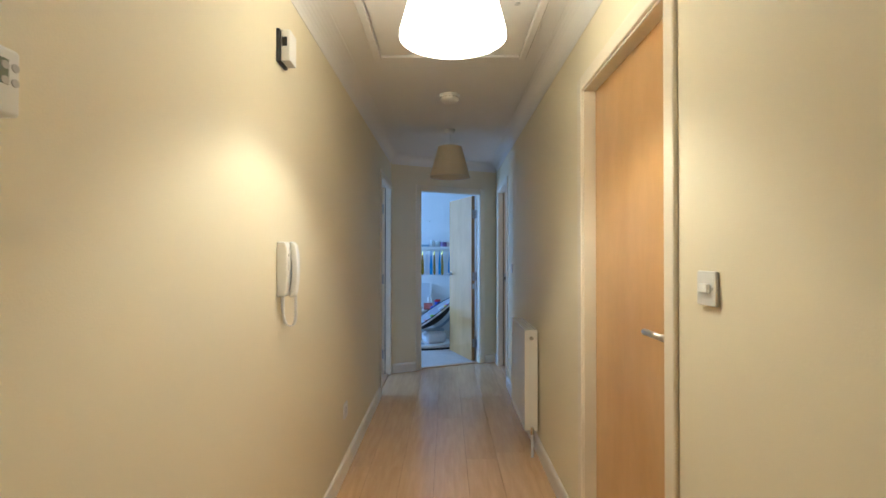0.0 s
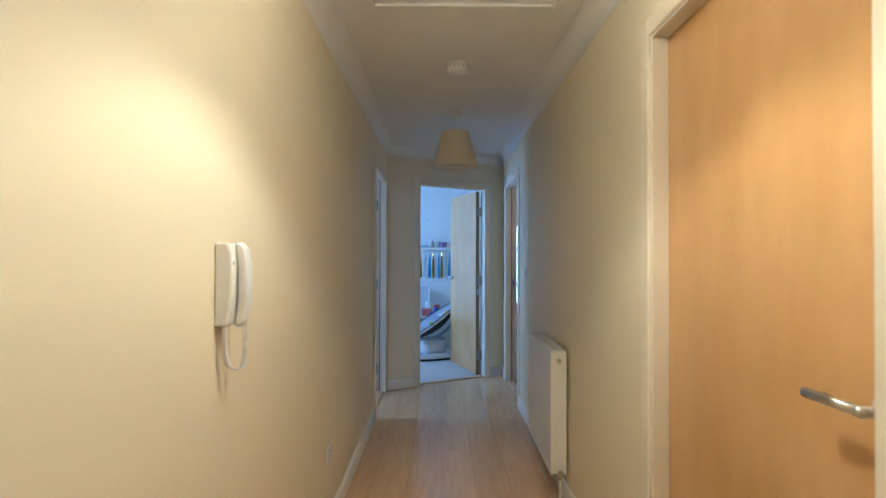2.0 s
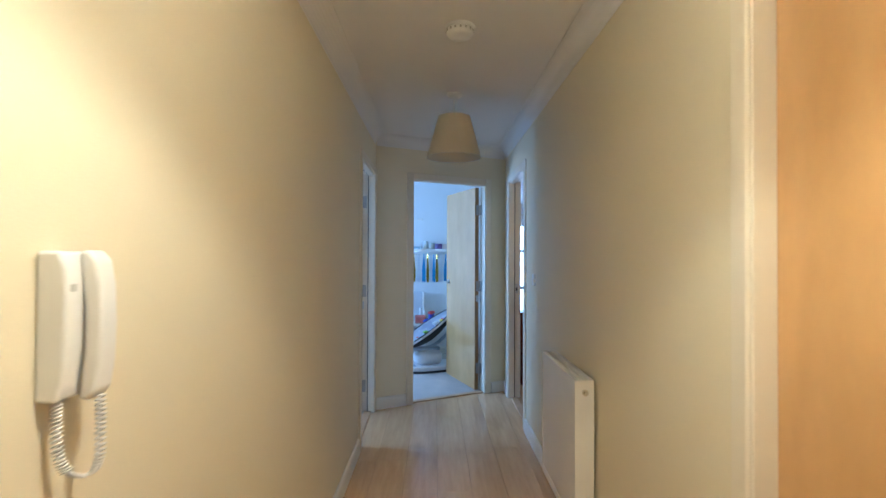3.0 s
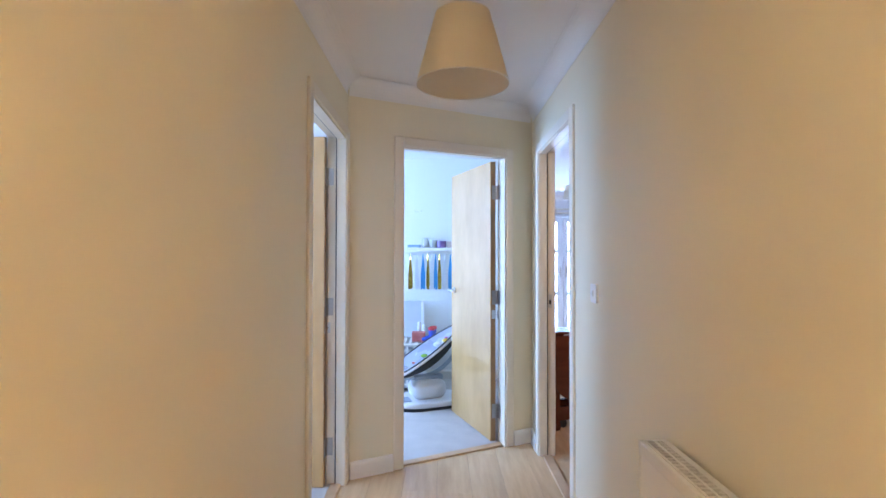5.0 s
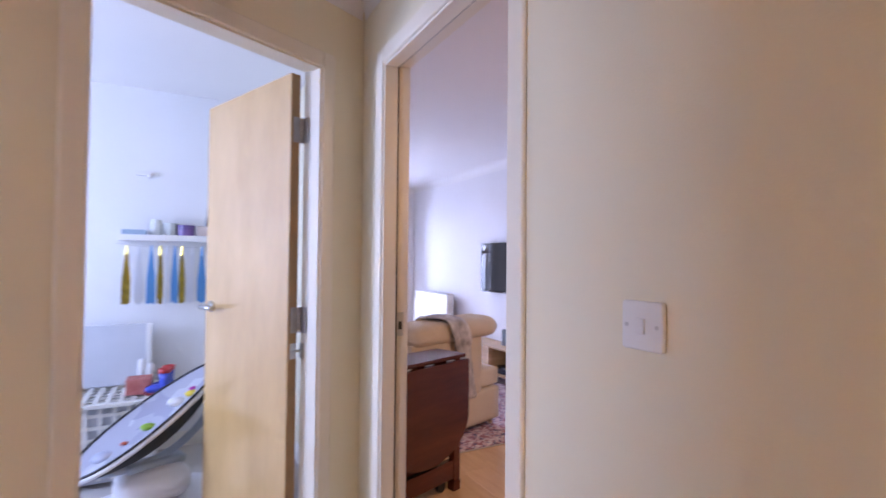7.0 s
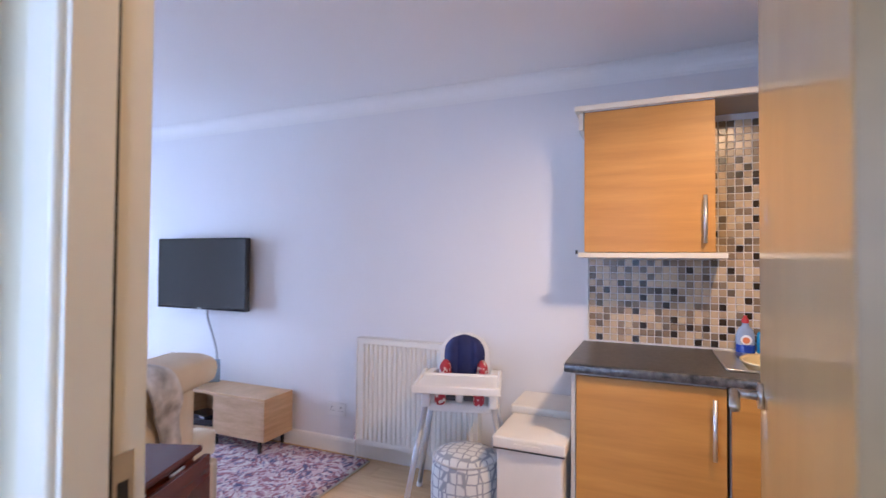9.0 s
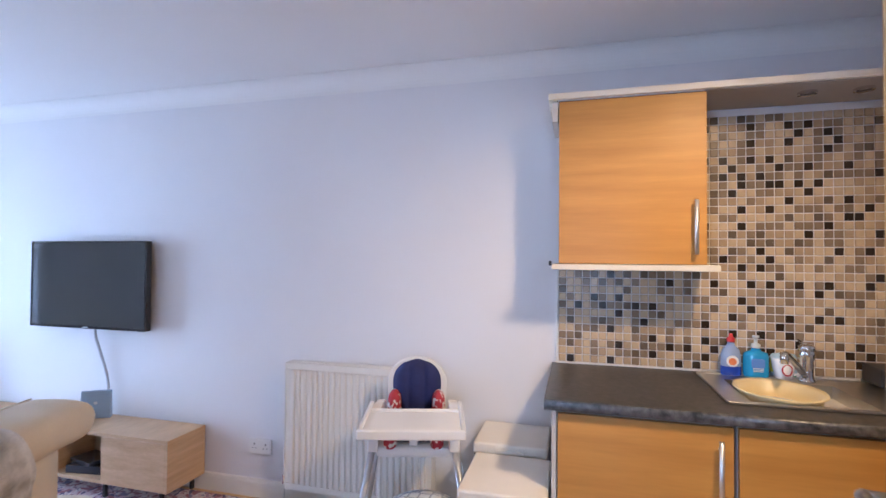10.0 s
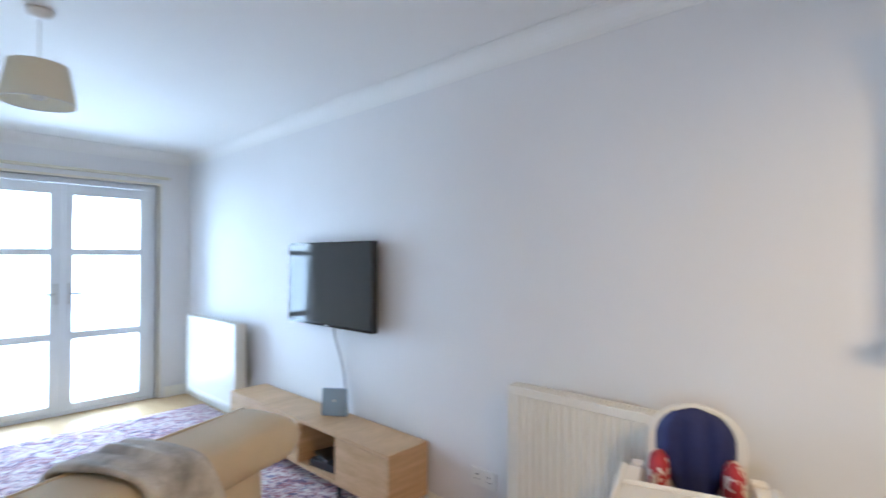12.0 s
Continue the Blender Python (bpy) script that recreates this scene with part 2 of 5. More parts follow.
def lathe(bm, rows, seg=32, center=(0, 0, 0)):
    """A turned shape from (radius, height) rows, open at both ends unless a radius is 0."""
    cx, cy, cz = center
    rings = []
    for r, z in rows:
        rings.append([bm.verts.new((cx + r * math.cos(2 * math.pi * i / seg), cy + r * math.sin(2 * math.pi * i / seg), cz + z)) for i in range(seg)] if r > 1e-6 else [bm.verts.new((cx, cy, cz + z))])
    for p, q in zip(rings, rings[1:]):
        for i in range(seg):
            j = (i + 1) % seg
            if len(p) == 1 and len(q) > 1:
                bm.faces.new((p[0], q[j], q[i]))
            elif len(q) == 1 and len(p) > 1:
                bm.faces.new((p[i], p[j], q[0]))
            elif len(p) > 1:
                bm.faces.new((p[i], p[j], q[j], q[i]))


def prism(bm, outline, x0, x1, axis="x"):
    """An outline of (a, b) pairs drawn out along an axis: x keeps (y, z), y keeps (x, z), z keeps (x, y)."""
    def at(v, ab):
        return {"x": (v, *ab), "y": (ab[0], v, ab[1]), "z": (*ab, v)}[axis]
    p, q = [bm.verts.new(at(x0, o)) for o in outline], [bm.verts.new(at(x1, o)) for o in outline]
    bm.faces.new(p), bm.faces.new(q[::-1])
    for i in range(len(p)):
        j = (i + 1) % len(p)
        bm.faces.new((p[j], p[i], q[i], q[j]))
    return p + q


def tube(bm, points, r, seg=8):
    pts = [Vector(p) for p in points]
    rings = []
    for i, p in enumerate(pts):
        d = (pts[min(i + 1, len(pts) - 1)] - pts[max(i - 1, 0)]).normalized()
        q = d.to_track_quat("Z", "Y")
        rings.append([bm.verts.new(p + q @ Vector((r * math.cos(2 * math.pi * k / seg), r * math.sin(2 * math.pi * k / seg), 0))) for k in range(seg)])
    for p, q in zip(rings, rings[1:]):
        for k in range(seg):
            bm.faces.new((p[k], p[(k + 1) % seg], q[(k + 1) % seg], q[k]))
    bm.faces.new(rings[0][::-1]), bm.faces.new(rings[-1])


def smooth_path(points, n=10):
    """A Catmull-Rom line through the points."""
    P = [Vector(p) for p in points]
    P = [2 * P[0] - P[1], *P, 2 * P[-1] - P[-2]]
    out = []
    for a, b, c, d in zip(P, P[1:], P[2:], P[3:]):
        for i in range(n):
            t = i / n
            out.append(0.5 * (2 * b + (c - a) * t + (2 * a - 5 * b + 4 * c - d) * t * t + (3 * b - a - 3 * c + d) * t ** 3))
    return out + [P[-2]]


def part(name, bm, mat, parent=None, label="", bevel=0.0, smooth=False, seg=2, subdiv=0):
    bmesh.ops.recalc_face_normals(bm, faces=bm.faces)
    me = bpy.data.meshes.new(name)
    bm.to_mesh(me)
    bm.free()
    me.materials.append(mat)
    ob = new(name, me)
    if parent:
        ob.parent = parent
    if smooth or bevel:
        for f in me.polygons:
            f.use_smooth = True
    if bevel:
        mod = ob.modifiers.new("bevel", "BEVEL")
        mod.width, mod.segments, mod.limit_method, mod.harden_normals = bevel, seg, "ANGLE", True
    if subdiv:
        mod = ob.modifiers.new("subdivision", "SUBSURF")
        mod.levels = mod.render_levels = subdiv
    if label:
        ob["label"] = label
    return ob


def boxes(name, mat, parent, *rows, bevel=0.0, label="", seg=2):
    bm = bmesh.new()
    for r in rows:
        box(bm, *r)
    return part(name, bm, mat, parent, label, bevel, seg=seg)


def thing(name, m, label, category, group="", kind=""):
    ob = new(name)
    ob.empty_display_size = 0.1
    ob.matrix_world = m
    return tagged(ob, label, category, group, kind)


def structure(name, mat, label, category, *rows, bevel=0.0):
    return tagged(boxes(name, mat, None, *rows, bevel=bevel), label, category, kind="structure")


# ---- the shell ----
CEIL, FAR_Y, TV_X = 2.36, 10.7, 3.05
DIAG_A, DIAG_TURN = (-0.29, 5.43), 26.2
def wall_run(name, mat, label, x0, x1, y0, y1, openings):
    """A wall along y as one slab, with doorways (from, to, height) cut up from the floor."""
    line = [(y0, 0)]
    for a, b, h in openings:
        line += [(a, 0), (a, h), (b, h), (b, 0)]
    bm = bmesh.new()
    prism(bm, line + [(y1, 0), (y1, CEIL), (y0, CEIL)], x0, x1)
    return tagged(part(name, bm, mat), label, "wall", kind="structure")


wall_run("wall_hall_left", MAGNOLIA, "magnolia painted hall wall with a doorway", -0.7, -0.6, -1.1, 5.29, [(4.415, 5.245, 2.03)])
# the hall and the lounge share this wall: a skin for each side
wall_run("wall_hall_right", MAGNOLIA, "magnolia painted hall wall with two doorways", 0.6, 0.65, -1.1, 7.75, [(1.29, 2.165, 2.04), (4.78, 5.65, 2.03)])
wall_run("wall_lounge_west", LOUNGE_WHITE, "white painted lounge wall beside the doorway", 0.65, 0.7, -1.1, FAR_Y, [(1.29, 2.165, 2.04), (4.78, 5.65, 2.03)])
structure("wall_hall_back", MAGNOLIA, "magnolia painted end wall of the hall", "wall", (-0.7, 0.7, -1.2, -1.1, 0, CEIL))
structure("wall_store", LOUNGE_WHITE, "plain white store cupboard walls", "wall", (1.55, 1.6, 0.9, 2.5, 0, CEIL), (0.7, 1.55, 0.9, 0.95, 0, CEIL), (0.7, 1.55, 2.45, 2.5, 0, CEIL))
diag = tagged(boxes("wall_diagonal", MAGNOLIA, None, (-0.40, -0.03, 0, 0.1, 0, CEIL), (0.80, 1.04, 0, 0.1, 0, CEIL), (-0.03, 0.80, 0, 0.1, 2.03, CEIL)),
              "magnolia painted slanting wall with a doorway", "wall", kind="structure")
diag.matrix_world = pose(*DIAG_A, 0, 0, 0, DIAG_TURN)
structure("wall_lounge_east", LOUNGE_WHITE, "long white painted lounge wall behind the television", "wall", (TV_X, TV_X + 0.15, 3.2, FAR_Y + 0.3, 0, CEIL))
structure("wall_lounge_north", LOUNGE_WHITE, "white painted lounge wall with glazed double doors", "wall",
          (0.55, 1.32, FAR_Y, FAR_Y + 0.28, 0, CEIL), (2.77, TV_X, FAR_Y, FAR_Y + 0.28, 0, CEIL), (1.32, 2.77, FAR_Y, FAR_Y + 0.28, 2.04, CEIL))
structure("wall_kitchen_south", LOUNGE_WHITE, "white painted kitchen end wall", "wall", (0.7, TV_X, 3.2, 3.3, 0, CEIL))
structure("wall_nursery_north", NURSERY_WHITE, "white painted nursery wall", "wall", (-2.8, 0.6, 7.62, 7.75, 0, CEIL))
structure("wall_nursery_south", NURSERY_WHITE, "white painted wall between nursery and bedroom", "wall", (-2.8, -0.7, 5.23, 5.33, 0, CEIL))
structure("wall_nursery_west", NURSERY_WHITE, "white painted outer wall with two windows", "wall",
          (-2.9, -2.8, 3.1, 3.75, 0, CEIL), (-2.9, -2.8, 4.85, 5.85, 0, CEIL), (-2.9, -2.8, 7.15, 7.75, 0, CEIL),
          (-2.9, -2.8, 3.75, 4.85, 0, 0.95), (-2.9, -2.8, 3.75, 4.85, 2.05, CEIL), (-2.9, -2.8, 5.85, 7.15, 0, 0.9), (-2.9, -2.8, 5.85, 7.15, 2.1, CEIL))
structure("wall_bedroom_south", NURSERY_WHITE, "white painted bedroom wall", "wall", (-2.8, -0.7, 3.1, 3.2, 0, CEIL))
structure("ceiling_hall", CEILING_WHITE, "white painted hall ceiling", "ceiling", (-0.7, 0.7, -1.2, 7.75, CEIL, CEIL + 0.1))
structure("ceiling_lounge", CEILING_WHITE, "white painted lounge ceiling", "ceiling", (0.7, TV_X + 0.15, 0.9, FAR_Y + 0.28, CEIL, CEIL + 0.1))
structure("ceiling_bedrooms", CEILING_WHITE, "white painted bedroom ceiling", "ceiling", (-2.9, -0.7, 3.1, 7.75, CEIL, CEIL + 0.1))
floor_hall = structure("floor_hall", JOINT, "oak laminate plank floor of the hall", "floor", (-0.7, 0.7, -1.2, 5.9, -0.1, -0.008))
floor_lounge = structure("floor_lounge", JOINT, "oak laminate plank floor of the lounge", "floor", (0.7, TV_X + 0.15, 0.9, FAR_Y + 0.28, -0.1, -0.008))


def carpet_floor():
    bm = bmesh.new()
    s, c = math.sin(radians(DIAG_TURN)), math.cos(radians(DIAG_TURN))

    def on(u, v):
        return (DIAG_A[0] + u * c - v * s, DIAG_A[1] + u * s + v * c)
    prism(bm, [(-2.9, 3.1), (-0.655, 3.1), (-0.655, 5.26), on(-0.36, 0.055), on(1.0, 0.055), (0.6, 7.75), (-2.9, 7.75)], -0.03, 0.006, "z")
    return tagged(part("floor_bedrooms", bm, CARPET), "pale beige fitted carpet of the bedrooms", "carpet", kind="structure")


carpet_floor()
ground = structure("ground", plain("grey_ground", (0.2, 0.2, 0.19), 0.9), "plain grey ground outside the flat", "ground", (-400, 400, -400, 400, -3.2, -3.0))


def trim_run(name, parent, a, b, z0, z1, depth, mat, side):
    """A skirting board along a wall from a to b, standing out by depth to the given side (+1: left of the way)."""
    a, b = Vector((*a, 0)), Vector((*b, 0))
    d = (b - a).normalized()
    n = Vector((-d.y, d.x, 0)) * side
    bm = bmesh.new()
    h = z1 - z0
    prof = [(0, 0), (depth, 0), (depth, h * 0.8), (depth * 0.75, h * 0.93), (depth * 0.35, h), (0, h)]
    p = [bm.verts.new(a + n * o + Vector((0, 0, z0 + z))) for o, z in prof]
    q = [bm.verts.new(b + n * o + Vector((0, 0, z0 + z))) for o, z in prof]
    bm.faces.new(p), bm.faces.new(q[::-1])
    for i in range(len(p)):
        j = (i + 1) % len(p)
        bm.faces.new((p[i], p[j], q[j], q[i]))
    return tagged(part(name, bm, mat, parent), "white gloss painted skirting board along the wall", "skirting board", kind="structure")


def on_diag(u, v=0.0):
    s, c = math.sin(radians(DIAG_TURN)), math.cos(radians(DIAG_TURN))
    return (DIAG_A[0] + u * c - v * s, DIAG_A[1] + u * s + v * c)


SK = 0.10
for a, b, side in (((-0.6, -1.1), (-0.6, 4.36), -1), ((0.6, -1.1), (0.6, 1.26), 1), ((0.6, 2.18), (0.6, 4.75), 1), ((0.6, 5.68), (0.6, 5.86), 1),
                   (on_diag(-0.33), on_diag(-0.06), -1), (on_diag(0.83), on_diag(0.985), -1), ((-0.6, -1.1), (0.6, -1.1), 1),
                   ((TV_X, 5.34), (TV_X, FAR_Y), 1), ((2.83, FAR_Y), (3.03, FAR_Y), -1), ((0.7, 5.70), (0.7, FAR_Y), -1), ((0.7, FAR_Y), (1.26, FAR_Y), -1),
                   ((-2.8, 7.62), (0.6, 7.62), -1), ((0.6, 6.0), (0.6, 7.6), 1)):
    trim_run("baseboard", None, a, b, 0.0, SK, 0.016, SKIRTING, side)


def coving(a, b, side, mat, drop=0.095, out=0.085):
    """A hollow plaster cove between wall and ceiling."""
    a, b = Vector((*a, 0)), Vector((*b, 0))
    d = (b - a).normalized()
    n = Vector((-d.y, d.x, 0)) * side
    prof = [(0, CEIL), (0, CEIL - drop), (0.002, CEIL - drop)]
    prof += [(0.002 + (out - 0.002) * (1 - math.cos(t)), CEIL - drop + (drop - 0.003) * math.sin(t)) for t in [math.pi / 2 * i / 8 for i in range(9)]] + [(out, CEIL)]
    bm = bmesh.new()
    p = [bm.verts.new(a + n * o + Vector((0, 0, z - 0.001))) for o, z in prof]
    q = [bm.verts.new(b + n * o + Vector((0, 0, z - 0.001))) for o, z in prof]
    for i in range(len(p)):
        j = (i + 1) % len(p)
        bm.faces.new((p[i], p[j], q[j], q[i]))
    bm.faces.new(p), bm.faces.new(q[::-1])
    return tagged(part("cornice", bm, mat), "white plaster coving under the ceiling", "coving", kind="structure")


for a, b, side in (((-0.6, -1.1), (-0.6, 5.25), -1), ((0.6, -1.1), (0.6, 5.85), 1), (on_diag(-0.34), on_diag(0.98), -1),
                   ((TV_X, 3.3), (TV_X, FAR_Y), 1), ((0.7, FAR_Y), (TV_X, FAR_Y), -1), ((0.7, 3.3), (0.7, FAR_Y), -1), ((0.7, 3.3), (TV_X, 3.3), 1)):
    coving(a, b, side, CEILING_WHITE)


# ---- doors ----
def doorway(m, w, h, depth, label, strike=False):
    """Lining, stop and architraves of a doorway: x along the wall, y into it."""
    f = tagged(boxes("door_frame", TRIM_WHITE, None, (-0.03, 0, -0.004, depth + 0.004, 0, h + 0.03), (w, w + 0.03, -0.004, depth + 0.004, 0, h + 0.03), (0, w, -0.004, depth + 0.004, h, h + 0.03), bevel=0.002),
               label, "door frame", kind="structure")
    f.matrix_world = m
    boxes("door_stop", TRIM_WHITE, f, (0, 0.012, -0.0035, 0.05, 0, h), (w - 0.012, w, -0.0035, 0.05, 0, h), (0.012, w - 0.012, -0.0035, 0.05, h - 0.012, h), bevel=0.002)
    boxes("smoke_seal", BLACK, f, (0.0, 0.006, 0.051, 0.057, 0, h), (w - 0.006, w, 0.051, 0.057, 0, h), (0.006, w - 0.006, 0.051, 0.057, h - 0.006, h))
    for y0, y1, r in ((-0.014, 0.002, 0.004), (depth - 0.002, depth + 0.012, -0.012)):
        for x0, x1, z0, z1 in ((r - 0.06, r, 0, h - r + 0.06), (w - r, w - r + 0.06, 0, h - r + 0.06), (r, w - r, h - r, h - r + 0.06)):
            boxes("architrave", TRIM_WHITE, f, (x0, x1, y0, y1, z0, z1), bevel=0.007, seg=4)
    if strike:
        boxes("strike_plate", STEEL, f, (0.0, 0.0018, 0.060, 0.086, 0.97, 1.06), label="small steel strike plate")
        boxes("latch_hole", BLACK, f, (0.0018, 0.0022, 0.066, 0.080, 0.995, 1.025))
    return f


def lever(parent, x, y, side, turn, z=1.03):
    """A lever handle on a round rose; side: which way it stands out along y; turn: which way the grip points along x."""
    bm = bmesh.new()
    cyl(bm, (x, y, z), (x, y + side * 0.009, z), 0.026, seg=28)
    cyl(bm, (x, y + side * 0.009, z), (x, y + side * 0.05, z), 0.0095)
    ball(bm, (x, y + side * 0.05, z), 0.0105)
    cyl(bm, (x, y + side * 0.05, z), (x + turn * 0.115, y + side * 0.054, z), 0.0095)
    part("door_handle", bm, STEEL, parent, "brushed steel lever handle on a round rose", smooth=True)


def leaf(name, m, w, h, label, t=0.04, hinged=True, grip=1.03, inset=0.06):
    """A flush veneered door leaf hinged at the origin, along x; y is its thickness."""
    d = tagged(boxes(name, VENEER, None, (0.0, w, 0, t, 0.01, h), bevel=0.0015), label, "door", kind="structure")
    d.matrix_world = m
    boxes("edge_lipping", VENEER_EDGE, d, (-0.0035, -0.0005, 0.001, t - 0.001, 0.011, h - 0.001), (w + 0.0005, w + 0.003, 0.001, t - 0.001, 0.011, h - 0.001))
    lever(d, w - inset, 0, -1, -1, grip)
    lever(d, w - inset, t, 1, -1, grip)
    if not hinged:
        return d
    for z in (0.22, 1.02, h - 0.22):
        bm = bmesh.new()
        for k in range(5):
            cyl(bm, (-0.006, -0.007, z - 0.05 + 0.02 * k), (-0.006, -0.007, z - 0.0315 + 0.02 * k), 0.0065, seg=14)
        box(bm, -0.0062, -0.0037, -0.002, 0.029, z - 0.05, z + 0.05)
        box(bm, -0.042, -0.006, -0.0140, -0.0115, z - 0.05, z + 0.05)
        for zz in (z - 0.033, z + 0.033):
            cyl(bm, (-0.0062, 0.015, zz), (-0.0068, 0.015, zz), 0.004, seg=10)
            cyl(bm, (-0.026, -0.0115, zz), (-0.026, -0.0108, zz), 0.004, seg=10)
        part("hinge", bm, HINGE, d, "dull steel butt hinge")
    bm = bmesh.new()
    box(bm, -0.0062, -0.0037, 0.004, 0.030, 0.87, 0.93)
    cyl(bm, (-0.005, 0.017, 0.90), (-0.014, -0.014, 0.90), 0.005, seg=12)
    box(bm, -0.026, -0.004, -0.0140, -0.0115, 0.87, 0.93)
    part("door_closer", bm, STEEL, d, "small steel chain door closer in the hinge gap")
    return d


doorway(pose(0.6, 2.135, 0, 0, 0, -90), 0.815, 2.01, 0.1, "white painted frame of a closed cupboard door")
leaf("door_1", pose(0.69, 2.13, 0, 0, 0, -90) @ pose(0, -0.04, 0), 0.805, 2.0, "closed light beech veneered flush door", hinged=False, grip=1.056, inset=0.036)
doorway(pose(0.6, 5.62, 0, 0, 0, -90), 0.81, 2.0, 0.1, "white painted frame of the lounge doorway", True)
leaf("door_2", pose(0.712, 4.835, 0, 0, 0, -5.6), 0.79, 1.99, "open light beech veneered door swung into the lounge")
doorway(pose(-0.6, 4.445, 0, 0, 0, 90), 0.77, 2.0, 0.1, "white painted frame of the bedroom doorway")
leaf("door_3", pose(-0.712, 5.20, 0, 0, 0, 180), 0.745, 1.99, "open light beech veneered door of the bedroom")
doorway(pose(*DIAG_A, 0, 0, 0, DIAG_TURN), 0.77, 2.0, 0.1, "white painted frame of the nursery doorway")
leaf("door_4", pose(*on_diag(0.755, 0.112), 0, 0, 0, 111), 0.72, 1.985, "open light beech veneered nursery door")
tagged(boxes("threshold_1", OAK, None, (0, 0.77, 0.02, 0.08, -0.004, 0.011), bevel=0.004), "wooden threshold strip under the nursery doorway", "threshold", kind="structure").matrix_world = pose(*DIAG_A, 0, 0, 0, DIAG_TURN)
tagged(boxes("threshold_2", OAK, None, (0, 0.81, 0.02, 0.08, -0.004, 0.009), bevel=0.004), "wooden threshold strip under the lounge doorway", "threshold", kind="structure").matrix_world = pose(0.6, 5.62, 0, 0, 0, -90)
tagged(boxes("threshold_3", OAK, None, (0, 0.77, 0.02, 0.08, -0.004, 0.011), bevel=0.004), "wooden threshold strip under the bedroom doorway", "threshold", kind="structure").matrix_world = pose(-0.6, 4.445, 0, 0, 0, 90)


def french_doors():
    """Glazed double doors, each leaf with three panes."""
    y = FAR_Y + 0.05
    f = tagged(boxes("window_1", UPVC, None, (1.32, 1.37, y, y + 0.07, 0, 2.04), (2.72, 2.77, y, y + 0.07, 0, 2.04), (1.37, 2.72, y, y + 0.07, 1.99, 2.04), (1.37, 2.72, y, y + 0.07, 0, 0.03), bevel=0.004),
               "white glazed double doors to the outside, closed", "glazed door", kind="structure")
    for x0, x1, hx in ((1.375, 2.043, 1.995), (2.047, 2.715, 2.095)):
        d = boxes("door_leaf", UPVC, f, (x0, x0 + 0.075, y - 0.012, y + 0.05, 0.035, 1.985), (x1 - 0.095, x1, y - 0.012, y + 0.05, 0.035, 1.985), (x0 + 0.075, x1 - 0.095, y - 0.012, y + 0.05, 0.035, 0.09), (x0 + 0.075, x1 - 0.095, y - 0.012, y + 0.05, 1.895, 1.985),
                  (x0 + 0.075, x1 - 0.095, y - 0.008, y + 0.046, 0.645, 0.705), (x0 + 0.075, x1 - 0.095, y - 0.008, y + 0.046, 1.37, 1.425), bevel=0.004)
        for z0, z1 in ((0.09, 0.645), (0.705, 1.37), (1.425, 1.895)):
            g = boxes("pane", GLASS, d, (x0 + 0.075, x1 - 0.095, y + 0.015, y + 0.021, z0, z1))
            g.visible_shadow = False
        bm = bmesh.new()
        s = -1 if hx < 2.045 else 1
        box(bm, hx - 0.012, hx + 0.012, y - 0.022, y - 0.012, 0.95, 1.13)
        cyl(bm, (hx, y - 0.02, 1.04), (hx, y - 0.05, 1.04), 0.008)
        cyl(bm, (hx, y - 0.05, 1.04), (hx + s * 0.1, y - 0.05, 1.04), 0.008)
        part("door_handle", bm, STEEL, d, "grey metal lever handle")
    return f


french_doors()
structure("trim", TRIM_WHITE, "white painted lining round the glazed doors", "trim", (1.30, 1.32, FAR_Y - 0.012, FAR_Y + 0.05, 0, 2.06), (2.77, 2.79, FAR_Y - 0.012, FAR_Y + 0.05, 0, 2.06), (1.32, 2.77, FAR_Y - 0.012, FAR_Y + 0.05, 2.04, 2.06), bevel=0.002)
for i, (y0, y1, z0, z1) in enumerate(((5.85, 7.15, 0.9, 2.1), (3.75, 4.85, 0.95, 2.05))):
    tagged(boxes(f"window_{i + 2}", UPVC, None, (-2.88, -2.82, y0, y0 + 0.05, z0, z1), (-2.88, -2.82, y1 - 0.05, y1, z0, z1), (-2.88, -2.82, y0 + 0.05, y1 - 0.05, z0, z0 + 0.05), (-2.88, -2.82, y0 + 0.05, y1 - 0.05, z1 - 0.05, z1), bevel=0.003),
           "white framed bedroom window", "window", kind="structure")


# ---- fixtures of the hall ----
def on_wall(wall, y, z):
    """A place on a wall, with y out into the room: e, the east-facing hall wall; w, the wall that faces west at the hall; t, the television wall."""
    return {"e": pose(-0.6, y, z, 0, 0, -90), "w": pose(0.6, y, z, 0, 0, 90), "t": pose(TV_X, y, z, 0, 0, 90)}[wall]


